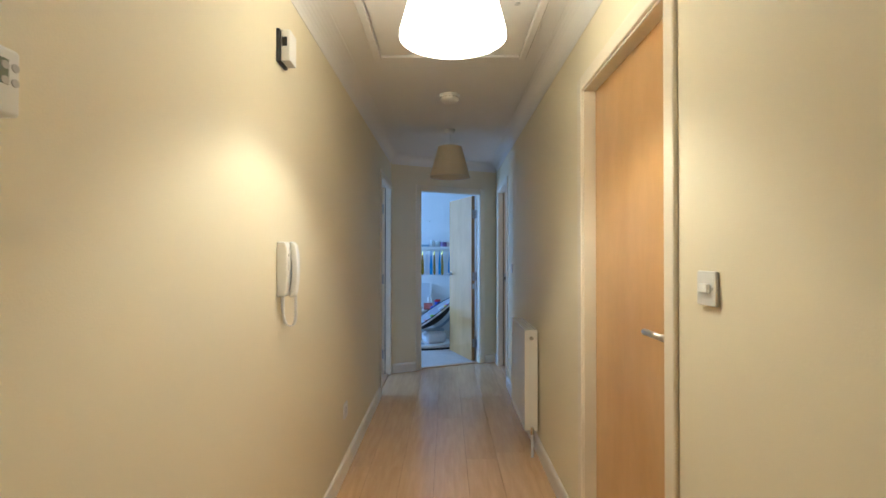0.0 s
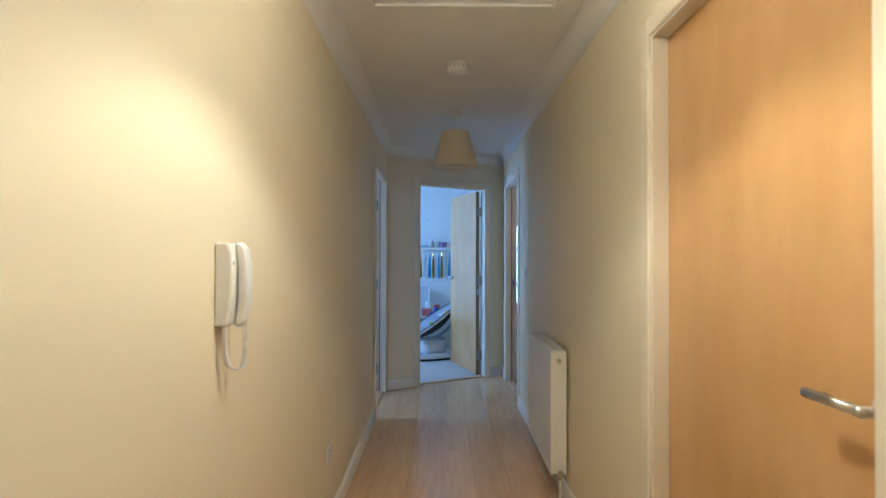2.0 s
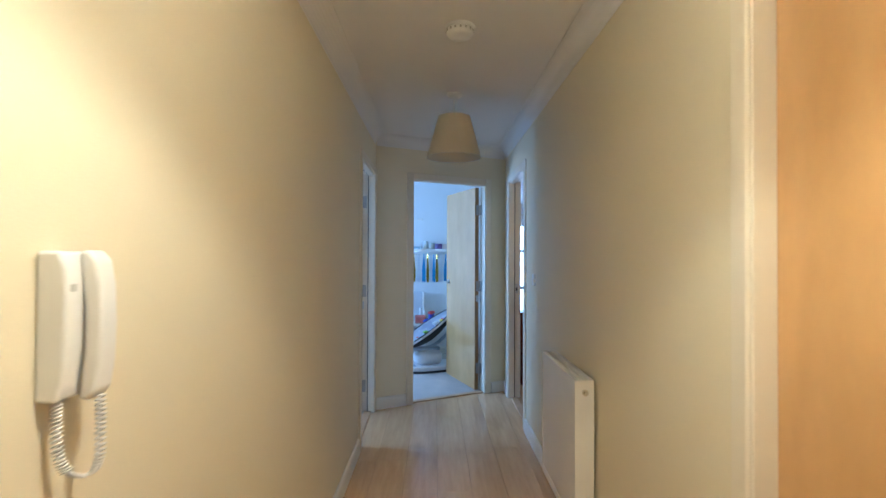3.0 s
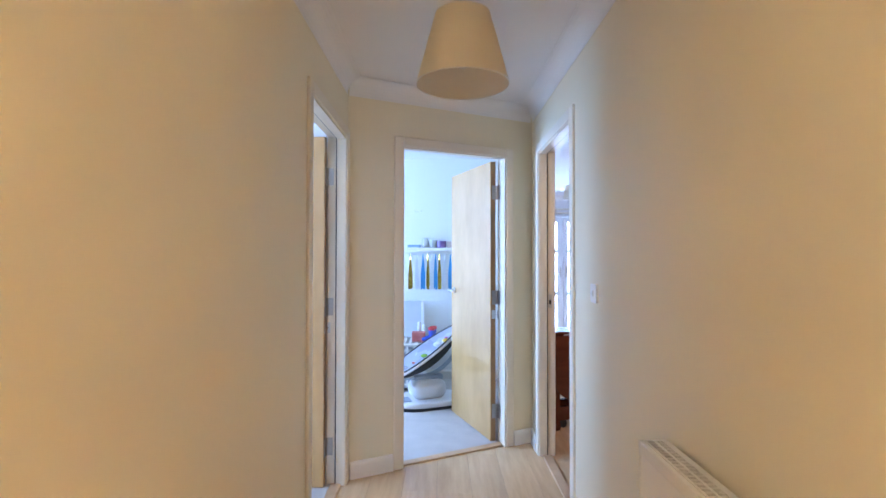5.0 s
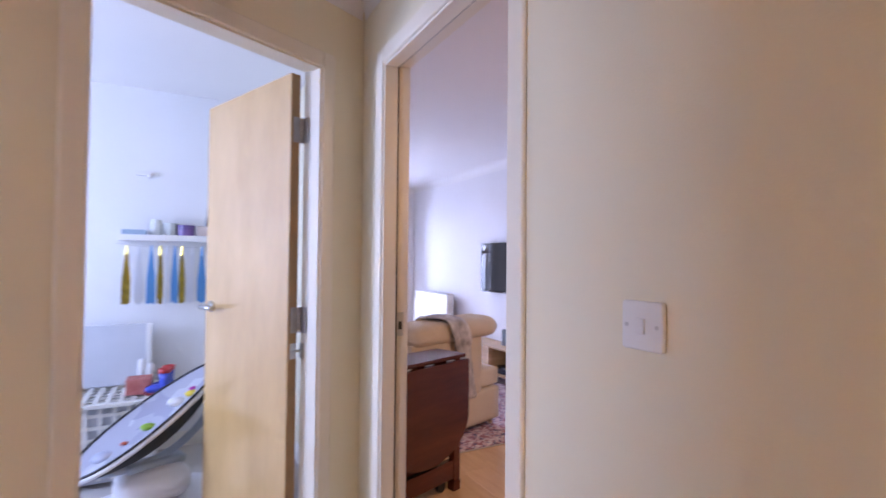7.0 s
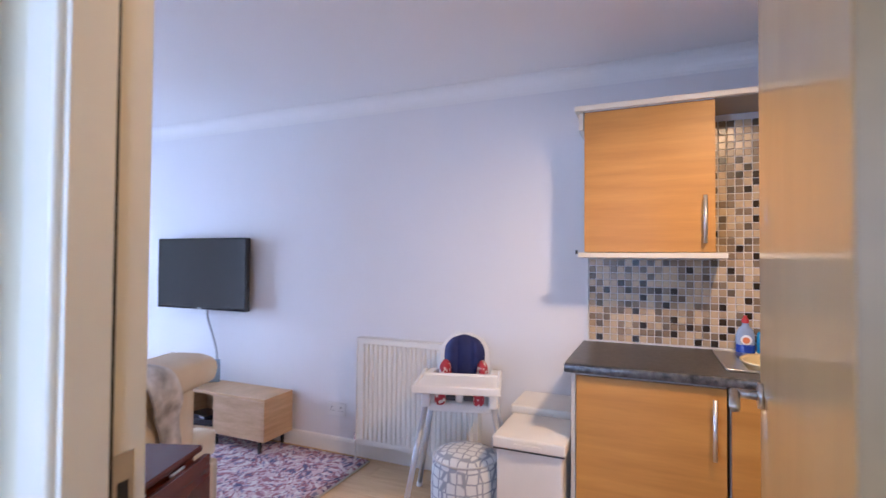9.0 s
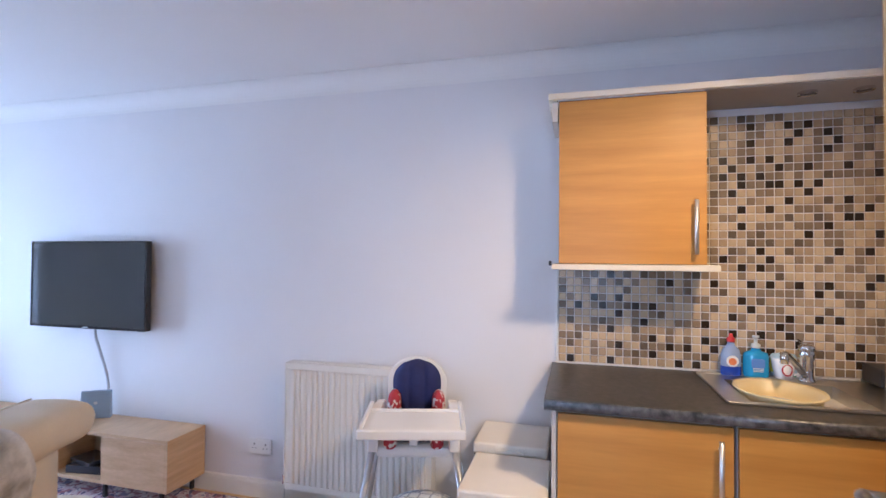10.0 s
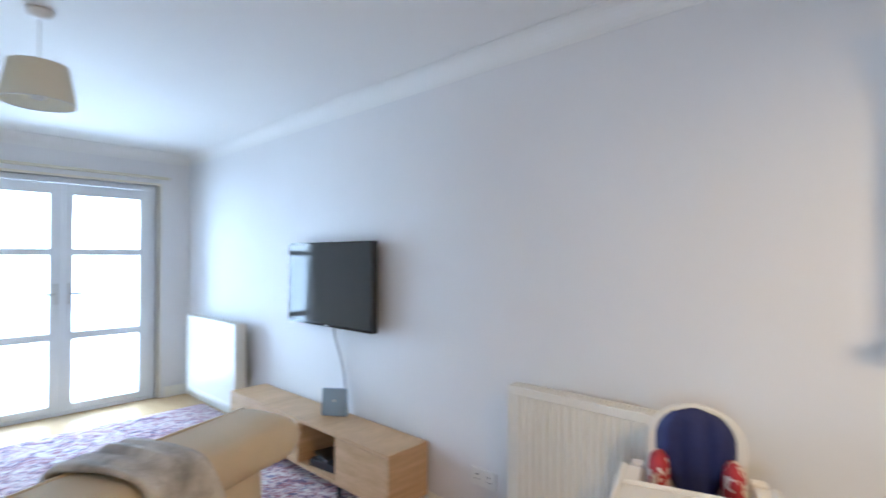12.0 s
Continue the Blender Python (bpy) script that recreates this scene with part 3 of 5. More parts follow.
def pendant(x, y, lit, label, lift=0.0, top=0.103, low=0.173, tall=0.26):
    """Ceiling rose, flex, bulb and a tapered cloth shade."""
    p = thing("pendant_lamp", pose(x, y, CEIL), label, "pendant lamp", "matching pendant lamps")
    bm = bmesh.new()
    lathe(bm, [(0, 0), (0.046, 0), (0.046, -0.012), (0.036, -0.028), (0.012, -0.036), (0, -0.036)])
    part("ceiling_rose", bm, WHITE_PLASTIC, p, "white plastic ceiling rose", smooth=True)
    bm = bmesh.new()
    cyl(bm, (0, 0, -0.03), (0, 0, lift - 0.22), 0.0035, seg=8)
    part("flex", bm, WHITE_PLASTIC, p)
    bm = bmesh.new()
    lathe(bm, [(0, -0.20), (0.016, -0.205), (0.019, -0.25), (0.017, -0.27), (0, -0.27)])
    part("lamp_holder", bm, WHITE_PLASTIC, p, smooth=True)
    bm = bmesh.new()
    lathe(bm, [(0, -0.272), (0.013, -0.272), (0.014, -0.285), (0.026, -0.315), (0.03, -0.34), (0.022, -0.362), (0, -0.37)])
    part("bulb", bm, BULB_ON if lit else BULB_OFF, p, "glowing bulb" if lit else "", smooth=True)
    bm = bmesh.new()
    lathe(bm, [(top, -0.17), (low, -0.17 - tall), (low - 0.002, -0.1705 - tall), (top - 0.002, -0.1705)], 48)
    s = part("shade", bm, SHADE_LIT if lit else SHADE, p, "tapered cream cloth shade", smooth=False)
    for f in s.data.polygons:
        f.use_smooth = True
    for r, z in ((top - 0.001, -0.17), (low - 0.001, -0.17 - tall)):
        bm = bmesh.new()
        tube(bm, [(r * math.cos(a), r * math.sin(a), z) for a in [2 * math.pi * i / 40 for i in range(41)]], 0.002, 6)
        part("shade_ring", bm, WHITE_PLASTIC, s)
    bm = bmesh.new()
    for k in range(3):
        a = 2 * math.pi * k / 3
        cyl(bm, (0.018 * math.cos(a), 0.018 * math.sin(a), -0.215), ((top - 0.001) * math.cos(a), (top - 0.001) * math.sin(a), -0.172), 0.0016, seg=6)
    part("spider", bm, WHITE_PLASTIC, s)
    for c in p.children:
        if c.name.split(".")[0] in ("lamp_holder", "bulb", "shade"):
            c.location.z = lift + (0.055 if tall < 0.2 and not c.name.startswith("shade") else 0.0)
    return p


pendant(0.02, 1.55, True, "lit pendant lamp with a tapered cream shade in the hall", 0.05)
pendant(0.03, 4.20, False, "unlit pendant lamp with a tapered cream shade in the hall", 0.02)
pendant(1.50, 8.05, False, "unlit pendant lamp with a tapered grey-cream shade in the lounge", -0.055, 0.10, 0.127, 0.155)


def smoke_alarm():
    a = thing("smoke_alarm", pose(0.02, 3.28, CEIL), "round white smoke alarm on the hall ceiling", "smoke alarm")
    bm = bmesh.new()
    lathe(bm, [(0, 0), (0.068, 0), (0.068, -0.012), (0, -0.012)])
    part("base_plate", bm, WHITE_PLASTIC, a)
    bm = bmesh.new()
    lathe(bm, [(0.06, -0.012), (0.062, -0.03), (0.052, -0.044), (0.02, -0.048), (0, -0.048)])
    part("cover", bm, WHITE_PLASTIC, a, smooth=True)
    bm = bmesh.new()
    for k in range(16):
        t = 2 * math.pi * k / 16
        box(bm, 0.05, 0.0635, -0.004, 0.004, -0.028, -0.018, Matrix.Rotation(t, 4, "Z"))
    part("vent_slots", bm, plain("vent_grey", (0.5, 0.48, 0.44)), a)


smoke_alarm()


def loft_hatch():
    h = thing("loft_hatch", pose(0.02, 2.26, CEIL), "white painted loft hatch in a moulded frame", "loft hatch")
    boxes("panel", CEILING_WHITE, h, (-0.365, 0.365, -0.335, 0.335, -0.008, -0.001), bevel=0.001)
    for x0, x1, y0, y1 in ((-0.41, -0.372, -0.38, 0.38), (0.372, 0.41, -0.38, 0.38), (-0.372, 0.372, -0.38, -0.342), (-0.372, 0.372, 0.342, 0.38)):
        boxes("frame", CEILING_WHITE, h, (x0, x1, y0, y1, -0.018, -0.0005), bevel=0.006, seg=3)
    bm = bmesh.new()
    cyl(bm, (0.28, -0.2, -0.008), (0.28, -0.2, -0.012), 0.012)
    part("latch", bm, STEEL, h)


loft_hatch()


def rounded_plate(bm, w, h, y0, y1, r=0.006):
    pts = []
    for cx, cz, a0 in ((w / 2 - r, h / 2 - r, 0), (-w / 2 + r, h / 2 - r, 90), (-w / 2 + r, -h / 2 + r, 180), (w / 2 - r, -h / 2 + r, 270)):
        pts += [(cx + r * math.cos(radians(a0 + i * 22.5)), cz + r * math.sin(radians(a0 + i * 22.5))) for i in range(5)]
    prism(bm, pts, y0, y1, "y")


def light_switch(m, label, wide=False):
    s = thing("light_switch", m, label, "light switch", "hall light switches")
    bm = bmesh.new()
    rounded_plate(bm, 0.079, 0.079, 0.0005, 0.010)
    part("plate", bm, WHITE_PLASTIC, s, bevel=0.003, seg=3)
    if wide:
        boxes("rocker", WHITE_PLASTIC, s, (-0.019, 0.019, 0.010, 0.018, -0.011, 0.011), bevel=0.003, seg=3)
    else:
        boxes("rocker", WHITE_PLASTIC, s, (-0.0075, 0.0075, 0.010, 0.0150, -0.013, 0.013), bevel=0.0015)
    for x in (-0.029, 0.029):
        bm = bmesh.new()
        cyl(bm, (x, 0.0095, 0), (x, 0.0112, 0), 0.0034, seg=12)
        part("screw", bm, STEEL, s, "small steel screw")


light_switch(on_wall("w", 4.445, 1.157), "white single rocker light switch on the magnolia wall")
light_switch(on_wall("w", 1.115, 1.212), "white single rocker light switch beside the cupboard door", True)


def socket(m, label, double=True):
    s = thing("wall_socket", m, label, "wall socket", "wall sockets")
    w = 0.146 if double else 0.086
    bm = bmesh.new()
    rounded_plate(bm, w, 0.086, 0.0005, 0.011)
    part("plate", bm, WHITE_PLASTIC, s, bevel=0.003, seg=3)
    for x in ((-0.036, 0.036) if double else (0,)):
        boxes("socket_holes", BLACK, s, (x - 0.004, x + 0.004, 0.0105, 0.0115, 0.008, 0.017), (x - 0.014, x - 0.008, 0.0105, 0.0115, -0.012, -0.007), (x + 0.008, x + 0.014, 0.0105, 0.0115, -0.012, -0.007))
        boxes("rocker", WHITE_PLASTIC, s, (x + 0.006, x + 0.016, 0.011, 0.014, 0.022, 0.034), bevel=0.001)


socket(on_wall("e", 2.88, 0.37), "white wall socket low on the hall wall", False)
socket(on_wall("t", 6.975, 0.285), "white double wall socket beside the radiator")


def door_chime():
    c = thing("door_chime", on_wall("e", 1.755, 2.03), "white door chime box on a black backplate", "door chime")
    boxes("backplate", BLACK, c, (-0.040, 0.052, 0.0005, 0.012, -0.062, 0.055), bevel=0.002)
    boxes("cover", WHITE_PLASTIC, c, (-0.036, 0.040, 0.012, 0.046, -0.056, 0.056), bevel=0.005, seg=3)
    boxes("speaker_slot", BLACK, c, (0.040, 0.0415, 0.018, 0.036, -0.004, 0.028))


door_chime()


def intercom():
    p = thing("intercom_phone", on_wall("e", 1.75, 1.235), "white wall-mounted intercom phone with a coiled cord", "intercom phone")
    prof = [(-0.098, 0.0005), (-0.098, 0.034), (-0.07, 0.042), (-0.02, 0.046), (0.03, 0.048), (0.075, 0.046), (0.098, 0.034), (0.098, 0.0005)]
    bm = bmesh.new()
    prism(bm, [(0.86 * y, z) for z, y in prof], -0.020, 0.036, "x")
    part("base", bm, WHITE_PLASTIC, p, bevel=0.006, seg=3)
    bm = bmesh.new()
    hs = [(0.86 * y, z) for y, z in ((0.044, -0.1), (0.058, -0.102), (0.070, -0.09), (0.077, -0.05), (0.079, 0.0), (0.077, 0.05), (0.070, 0.086), (0.056, 0.1), (0.042, 0.098), (0.048, 0.05), (0.052, 0.02), (0.052, -0.03), (0.048, -0.06))]
    prism(bm, hs, -0.026, 0.010, "x")
    part("handset", bm, WHITE_PLASTIC, p, "white plastic handset", bevel=0.007, seg=3)
    boxes("button", plain("grey_button", (0.5, 0.5, 0.48)), p, (0.018, 0.028, 0.038, 0.042, 0.045, 0.055), bevel=0.001)
    coil = []
    spine = smooth_path([(-0.008, 0.056, -0.098), (-0.009, 0.056, -0.14), (-0.008, 0.055, -0.185), (-0.002, 0.046, -0.203), (0.012, 0.030, -0.196), (0.020, 0.022, -0.17), (0.022, 0.020, -0.13), (0.022, 0.020, -0.098)], 40)
    for i, c in enumerate(spine):
        a = i * 2 * math.pi / 6.0
        r = 0.0056 if i < 128 or i > 165 else 0.0015
        coil.append(c + Vector((r * math.cos(a), r * math.sin(a), 0.002 * math.sin(a))))
    bm = bmesh.new()
    tube(bm, coil, 0.0017, 5)
    part("coiled_cord", bm, WHITE_PLASTIC, p, "coiled white cord hanging in a loop", smooth=True)


intercom()


def thermostat():
    t = thing("thermostat", on_wall("e", 0.58, 1.515), "white wall thermostat with two buttons", "thermostat")
    boxes("case", WHITE_PLASTIC, t, (-0.07, 0.07, 0.0005, 0.028, -0.045, 0.045), bevel=0.006, seg=3)
    boxes("display", plain("lcd_grey", (0.22, 0.25, 0.2), 0.2), t, (-0.05, 0.02, 0.028, 0.029, -0.005, 0.028))
    for x in (-0.045, -0.06):
        bm = bmesh.new()
        cyl(bm, (x, 0.028, 0.02), (x, 0.0295, 0.02), 0.0055)
        cyl(bm, (x, 0.028, 0.0), (x, 0.0295, 0.0), 0.0055)
        part("button", bm, plain("button_grey", (0.50, 0.49, 0.47)), t)


thermostat()


def radiator(m, w, h, label, gap=0.03, ribs=True, depth=0.07, grille=True):
    """A pressed steel panel radiator: x along the wall, y out of it, z up from its lower edge."""
    r = thing("radiator", m, label, "radiator", "panel radiators")
    pitch, y0 = 0.0333, gap + depth
    n = max(1, round((w - 0.05) / pitch))
    out = [(0, y0 - 0.012), (0, y0 - 0.002), (0.02, y0 - 0.002)]
    for i in range(n):
        x = 0.025 + i * (w - 0.05) / n
        s = (w - 0.05) / n
        if ribs:
            out += [(x, y0 - 0.002), (x + s * 0.2, y0 + 0.007), (x + s * 0.62, y0 + 0.007), (x + s * 0.82, y0 - 0.002)]
    out += [(w - 0.02, y0 - 0.002), (w, y0 - 0.002), (w, y0 - 0.012)]
    bm = bmesh.new()
    prism(bm, out, 0.035, h - 0.035, "z")
    part("ribbed_panel" if ribs else "panel", bm, RADIATOR_WHITE, r)
    for z in (0, h - 0.035):
        boxes("panel_rim", RADIATOR_WHITE, r, (0, w, y0 - 0.012, y0 + 0.002, z, z + 0.035), bevel=0.004)
    boxes("back_panel", RADIATOR_WHITE, r, (0, w, gap, gap + 0.012, 0, h), bevel=0.002)
    for x in (-0.004, w):
        boxes("side_cover", RADIATOR_WHITE, r, (x, x + 0.004, gap, y0 + 0.002, 0.012, h), bevel=0.001)
    if grille:
        bm = bmesh.new()
        g0, g1 = gap + 0.012, y0 - 0.012
        box(bm, 0, w, g0, g0 + 0.006, h - 0.004, h)
        box(bm, 0, w, g1 - 0.006, g1, h - 0.004, h)
        box(bm, 0.0, w, (g0 + g1) / 2 - 0.003, (g0 + g1) / 2 + 0.003, h - 0.004, h)
        k = int(w / 0.02)
        for i in range(k + 1):
            x = i * (w - 0.005) / k
            box(bm, x, x + 0.005, g0 + 0.006, g1 - 0.006, h - 0.0045, h - 0.0005)
        part("top_grille", bm, RADIATOR_WHITE, r)
    for x in (0.12, w - 0.15):
        boxes("bracket", STEEL, r, (x, x + 0.03, 0, gap, 0.05, h - 0.05))
    return r


def valve(parent, x, y, z0, cap, sign):
    """A radiator valve with its pipe down to the floor."""
    bm = bmesh.new()
    cyl(bm, (x, y, z0), (x + sign * 0.03, y, z0), 0.008)
    cyl(bm, (x + sign * 0.03, y, z0 - 0.02), (x + sign * 0.03, y, z0 + 0.025), 0.011)
    part("valve", bm, CHROME, parent, smooth=False)
    bm = bmesh.new()
    cyl(bm, (x + sign * 0.03, y, z0 - 0.02), (x + sign * 0.03, y, cap), 0.0075)
    part("pipe", bm, RADIATOR_WHITE, parent)


hall_rad = radiator(on_wall("w", 3.14, 0.15), 0.62, 0.65, "white double panel radiator with a top grille on the hall wall", gap=0.015, ribs=False, depth=0.08)
valve(hall_rad, 0.0, 0.055, 0.015, -0.15, -1)
bm = bmesh.new()
cyl(bm, (-0.004, 0.055, 0.60), (-0.012, 0.055, 0.60), 0.013)
cyl(bm, (-0.012, 0.055, 0.60), (-0.018, 0.055, 0.60), 0.006, seg=6)
part("bleed_plug", bm, CHROME, hall_rad, "brass and chrome bleed plug")
lounge_rad = radiator(on_wall("t", 5.93, 0.13), 0.81, 0.67, "white ribbed panel radiator under the blank lounge wall", gap=0.05, depth=0.075)
valve(lounge_rad, 0.81, 0.085, 0.03, -0.13, 1)
corner_rad = radiator(on_wall("t", 9.34, 0.14), 0.98, 0.68, "white panel radiator near the glazed doors", gap=0.06, ribs=False, depth=0.09)
valve(corner_rad, 0.0, 0.1, 0.02, -0.14, -1)


# ---- lounge ----
def tv():
    t = thing("television", on_wall("t", 8.18, 0.0), "black flat screen television mounted on the white wall", "television")
    boxes("case", BLACK, t, (-0.46, 0.46, 0.045, 0.085, 0.91, 1.452), bevel=0.004)
    boxes("screen", SCREEN, t, (-0.448, 0.448, 0.085, 0.0862, 0.928, 1.442))
    boxes("bezel", GLOSS_BLACK, t, (-0.46, 0.46, 0.0851, 0.0885, 0.91, 0.927), (-0.46, -0.449, 0.0851, 0.0885, 0.927, 1.452), (0.449, 0.46, 0.0851, 0.0885, 0.927, 1.452), (-0.449, 0.449, 0.0851, 0.0885, 1.443, 1.452), bevel=0.001)
    boxes("wall_bracket", STEEL, t, (-0.15, 0.15, 0, 0.045, 1.08, 1.28))
    boxes("badge", STEEL, t, (-0.02, 0.02, 0.0885, 0.0895, 0.914, 0.922))
    bm = bmesh.new()
    tube(bm, smooth_path([(-0.05, 0.06, 0.93), (-0.04, 0.05, 0.86), (-0.06, 0.03, 0.75), (-0.10, 0.02, 0.62), (-0.13, 0.03, 0.50), (-0.13, 0.04, 0.40)], 10), 0.008)
    part("cable", bm, plain("grey_cable", (0.45, 0.45, 0.46)), t, "light grey cable sleeve", smooth=True)


tv()


def tv_unit():
    """A low cabinet on thin black legs, with a door at each end and an open bay between them."""
    L, D, Z0, Z1 = 1.75, 0.275, 0.095, 0.376
    u = thing("tv_unit", on_wall("t", 7.34, 0.0), "low pale oak television unit on black legs", "tv unit")
    y0, y1 = 0.018, 0.018 + D
    boxes("top", OAK, u, (0, L, y0, y1, Z1 - 0.018, Z1), bevel=0.001)
    boxes("bottom", OAK, u, (0.018, L - 0.018, y0, y1 - 0.003, Z0, Z0 + 0.018), bevel=0.001)
    for x in (0, L - 0.018):
        boxes("side", OAK, u, (x, x + 0.018, y0, y1, Z0, Z1 - 0.018), bevel=0.001)
    boxes("back", OAK, u, (0.018, L - 0.018, y0, y0 + 0.006, Z0 + 0.018, Z1 - 0.018))
    for x in (0.45, 0.83):
        boxes("divider", OAK, u, (x - 0.009, x + 0.009, y0 + 0.006, y1 - 0.02, Z0 + 0.018, Z1 - 0.018))
    for x0, x1 in ((0.020, 0.452), (0.828, L - 0.020)):
        boxes("door", OAK, u, (x0, x1, y1 - 0.018, y1 - 0.001, Z0 + 0.003, Z1 - 0.021), bevel=0.001)
    for x in (0.06, 0.45, 1.3, L - 0.06):
        for y in (y0 + 0.03, y1 - 0.03):
            bm = bmesh.new()
            box(bm, x - 0.009, x + 0.009, y - 0.009, y + 0.009, 0.012, Z0)
            part("leg", bm, BLACK, u, "thin black metal leg")
    return u


tv_unit()
for i, (x, y, z, w, d, h, a) in enumerate(((7.34 + 0.62, 0.16, 0.113, 0.26, 0.19, 0.045, 8), (7.34 + 0.66, 0.17, 0.158, 0.2, 0.14, 0.02, -12))):
    g = tagged(boxes("media_box", material("set_top_black", (0.03, 0.035, 0.045), 0.25), None, (-w / 2, w / 2, -d / 2, d / 2, 0, h), bevel=0.004), "small dark set-top box inside the television unit", "media box", "boxes in the unit")
    g.matrix_world = on_wall("t", x, 0) @ pose(0, y, z, 0, 0, a)
router = thing("router", on_wall("t", 8.06, 0.376) @ pose(0, 0.10, 0.001, 0, 0, 32), "dark blue-grey upright router on the oak unit", "router")
bm = bmesh.new()
prism(bm, [(-0.018, 0.0), (0.026, 0.0), (0.012, 0.165), (-0.006, 0.165)], -0.08, 0.08, "x")
part("case", bm, material("router_blue", (0.30, 0.40, 0.50), 0.25), router, bevel=0.004)
boxes("badge", STEEL, router, (-0.008, 0.008, 0.0165, 0.0195, 0.085, 0.1))

RUG = rug_material()
rug = thing("rug", pose(2.24, 8.43, 0.0), "large red and navy patterned Persian rug on the floor", "rug")
bm = bmesh.new()
bmesh.ops.create_grid(bm, x_segments=36, y_segments=60, size=0.5)
for v in bm.verts:
    v.co = Vector((v.co.x * 1.5, v.co.y * 3.48, 0.011 + 0.002 * noise.noise(v.co * 14)))
for f in list(bm.faces):
    f.smooth = True
ext = bmesh.ops.extrude_face_region(bm, geom=bm.faces[:])
for v in [g for g in ext["geom"] if isinstance(g, bmesh.types.BMVert)]:
    v.co.z = 0.001
part("woven_field", bm, RUG, rug)
for y0, y1 in ((-1.755, -1.742), (1.742, 1.755)):
    boxes("bound_edge", plain("rug_cream", (0.5, 0.44, 0.36), 0.9), rug, (-0.75, 0.75, y0, y1, 0.001, 0.008), bevel=0.002)


def soft_box(bm, x0, x1, y0, y1, z0, z1, r, puff=0.0):
    """A cushion: a rounded box, fuller in the middle of each face."""
    vs = bmesh.ops.create_cube(bm, size=2)["verts"]
    es = list({e for v in vs for e in v.link_edges})
    bmesh.ops.subdivide_edges(bm, edges=es, cuts=9, use_grid_fill=True)
    c, hh = Vector(((x0 + x1) / 2, (y0 + y1) / 2, (z0 + z1) / 2)), Vector(((x1 - x0) / 2, (y1 - y0) / 2, (z1 - z0) / 2))
    for v in {v for v in bm.verts if v.tag is False}:
        n = v.co.copy()
        q = Vector([n[i] * hh[i] for i in range(3)])
        inner = Vector([max(-hh[i] + r, min(hh[i] - r, q[i])) for i in range(3)])
        d = q - inner
        if d.length > 1e-6:
            q = inner + d.normalized() * r
        for i in range(3):
            j, k = (i + 1) % 3, (i + 2) % 3
            q[i] += puff * n[i] * (1 - n[j] ** 2) * (1 - n[k] ** 2)
        v.co = c + q
        v.tag = True
    return


CHAISE = pose(1.243, 6.739, 0.0, 0, 0, 18)


def sofa():
    """A cream chaise sofa seen from behind: x along its back, y from the back towards the seat, with a plump bolster roll on the back."""
    s = thing("chaise_sofa", CHAISE, "cream upholstered chaise sofa with a rolled back", "sofa")
    L, X, W = 0.70, 0.914, 0.66
    bm = bmesh.new()
    soft_box(bm, 0.0, X, 0.004, W, 0.055, 0.305, 0.022, 0.004)
    part("base", bm, SOFA_CREAM, s, smooth=True)
    bm = bmesh.new()
    soft_box(bm, 0.0, L, 0.0, 0.15, 0.28, 0.72, 0.022, 0.006)
    part("back_panel", bm, SOFA_CREAM, s, smooth=True)
    bm = bmesh.new()
    rows, n = [], 28
    # stations along the roll: place, fullness, and how far the upper edge lags behind at the slanted end
    for x, e in ((-0.02, 0.30), (0.0, 0.72), (0.03, 0.92), (0.08, 1.0), (0.2, 1.0), (0.33, 0.985), (0.46, 1.0), (0.58, 1.0), (0.68, 1.01), (0.76, 1.0), (0.80, 0.97), (0.83, 0.86), (0.855, 0.60), (0.868, 0.28)):
        ring = []
        for k in range(n):
            a = 2 * math.pi * k / n
            w = 0.006 * noise.noise(Vector((x * 7, 2 * math.cos(a), 2 * math.sin(a))))
            cs, sn = [math.copysign(abs(q) ** 0.62, q) for q in (math.cos(a), math.sin(a))]
            lag = 0.045 * max(0.0, x - 0.5) / 0.37 * (abs(sn) ** 2)
            ring.append(bm.verts.new((x - lag, 0.088 + (0.130 * e ** 0.8 + w) * cs, 0.762 + 0.012 * x + (0.078 * e + w) * sn)))
        rows.append(ring)
    for p, q in zip(rows, rows[1:]):
        for k in range(n):
            bm.faces.new((p[k], p[(k + 1) % n], q[(k + 1) % n], q[k]))
    bm.faces.new(rows[0]), bm.faces.new(rows[-1])
    roll = part("rolled_back", bm, SOFA_CREAM, s, "plump rolled cream top of the back", smooth=True)
    bm = bmesh.new()
    tube(bm, smooth_path([(0.02, 0.150, 0.838), (0.3, 0.156, 0.845), (0.6, 0.156, 0.848), (0.765, 0.156, 0.848)], 6), 0.004, 6)
    part("piping", bm, SOFA_CREAM, roll, smooth=True)
    bm = bmesh.new()
    soft_box(bm, 0.03, X + 0.002, 0.010, W + 0.01, 0.307, 0.452, 0.035, 0.010)
    part("seat_cushion", bm, SOFA_CREAM, s, smooth=True)
    for x in (0.07, X - 0.05):
        for y in (0.06, W - 0.08):
            bm = bmesh.new()
            cyl(bm, (x, y, 0.0135), (x, y, 0.07), 0.02, 0.026)
            part("foot", bm, OAK, s, "pale wooden foot")
    return s


sofa()


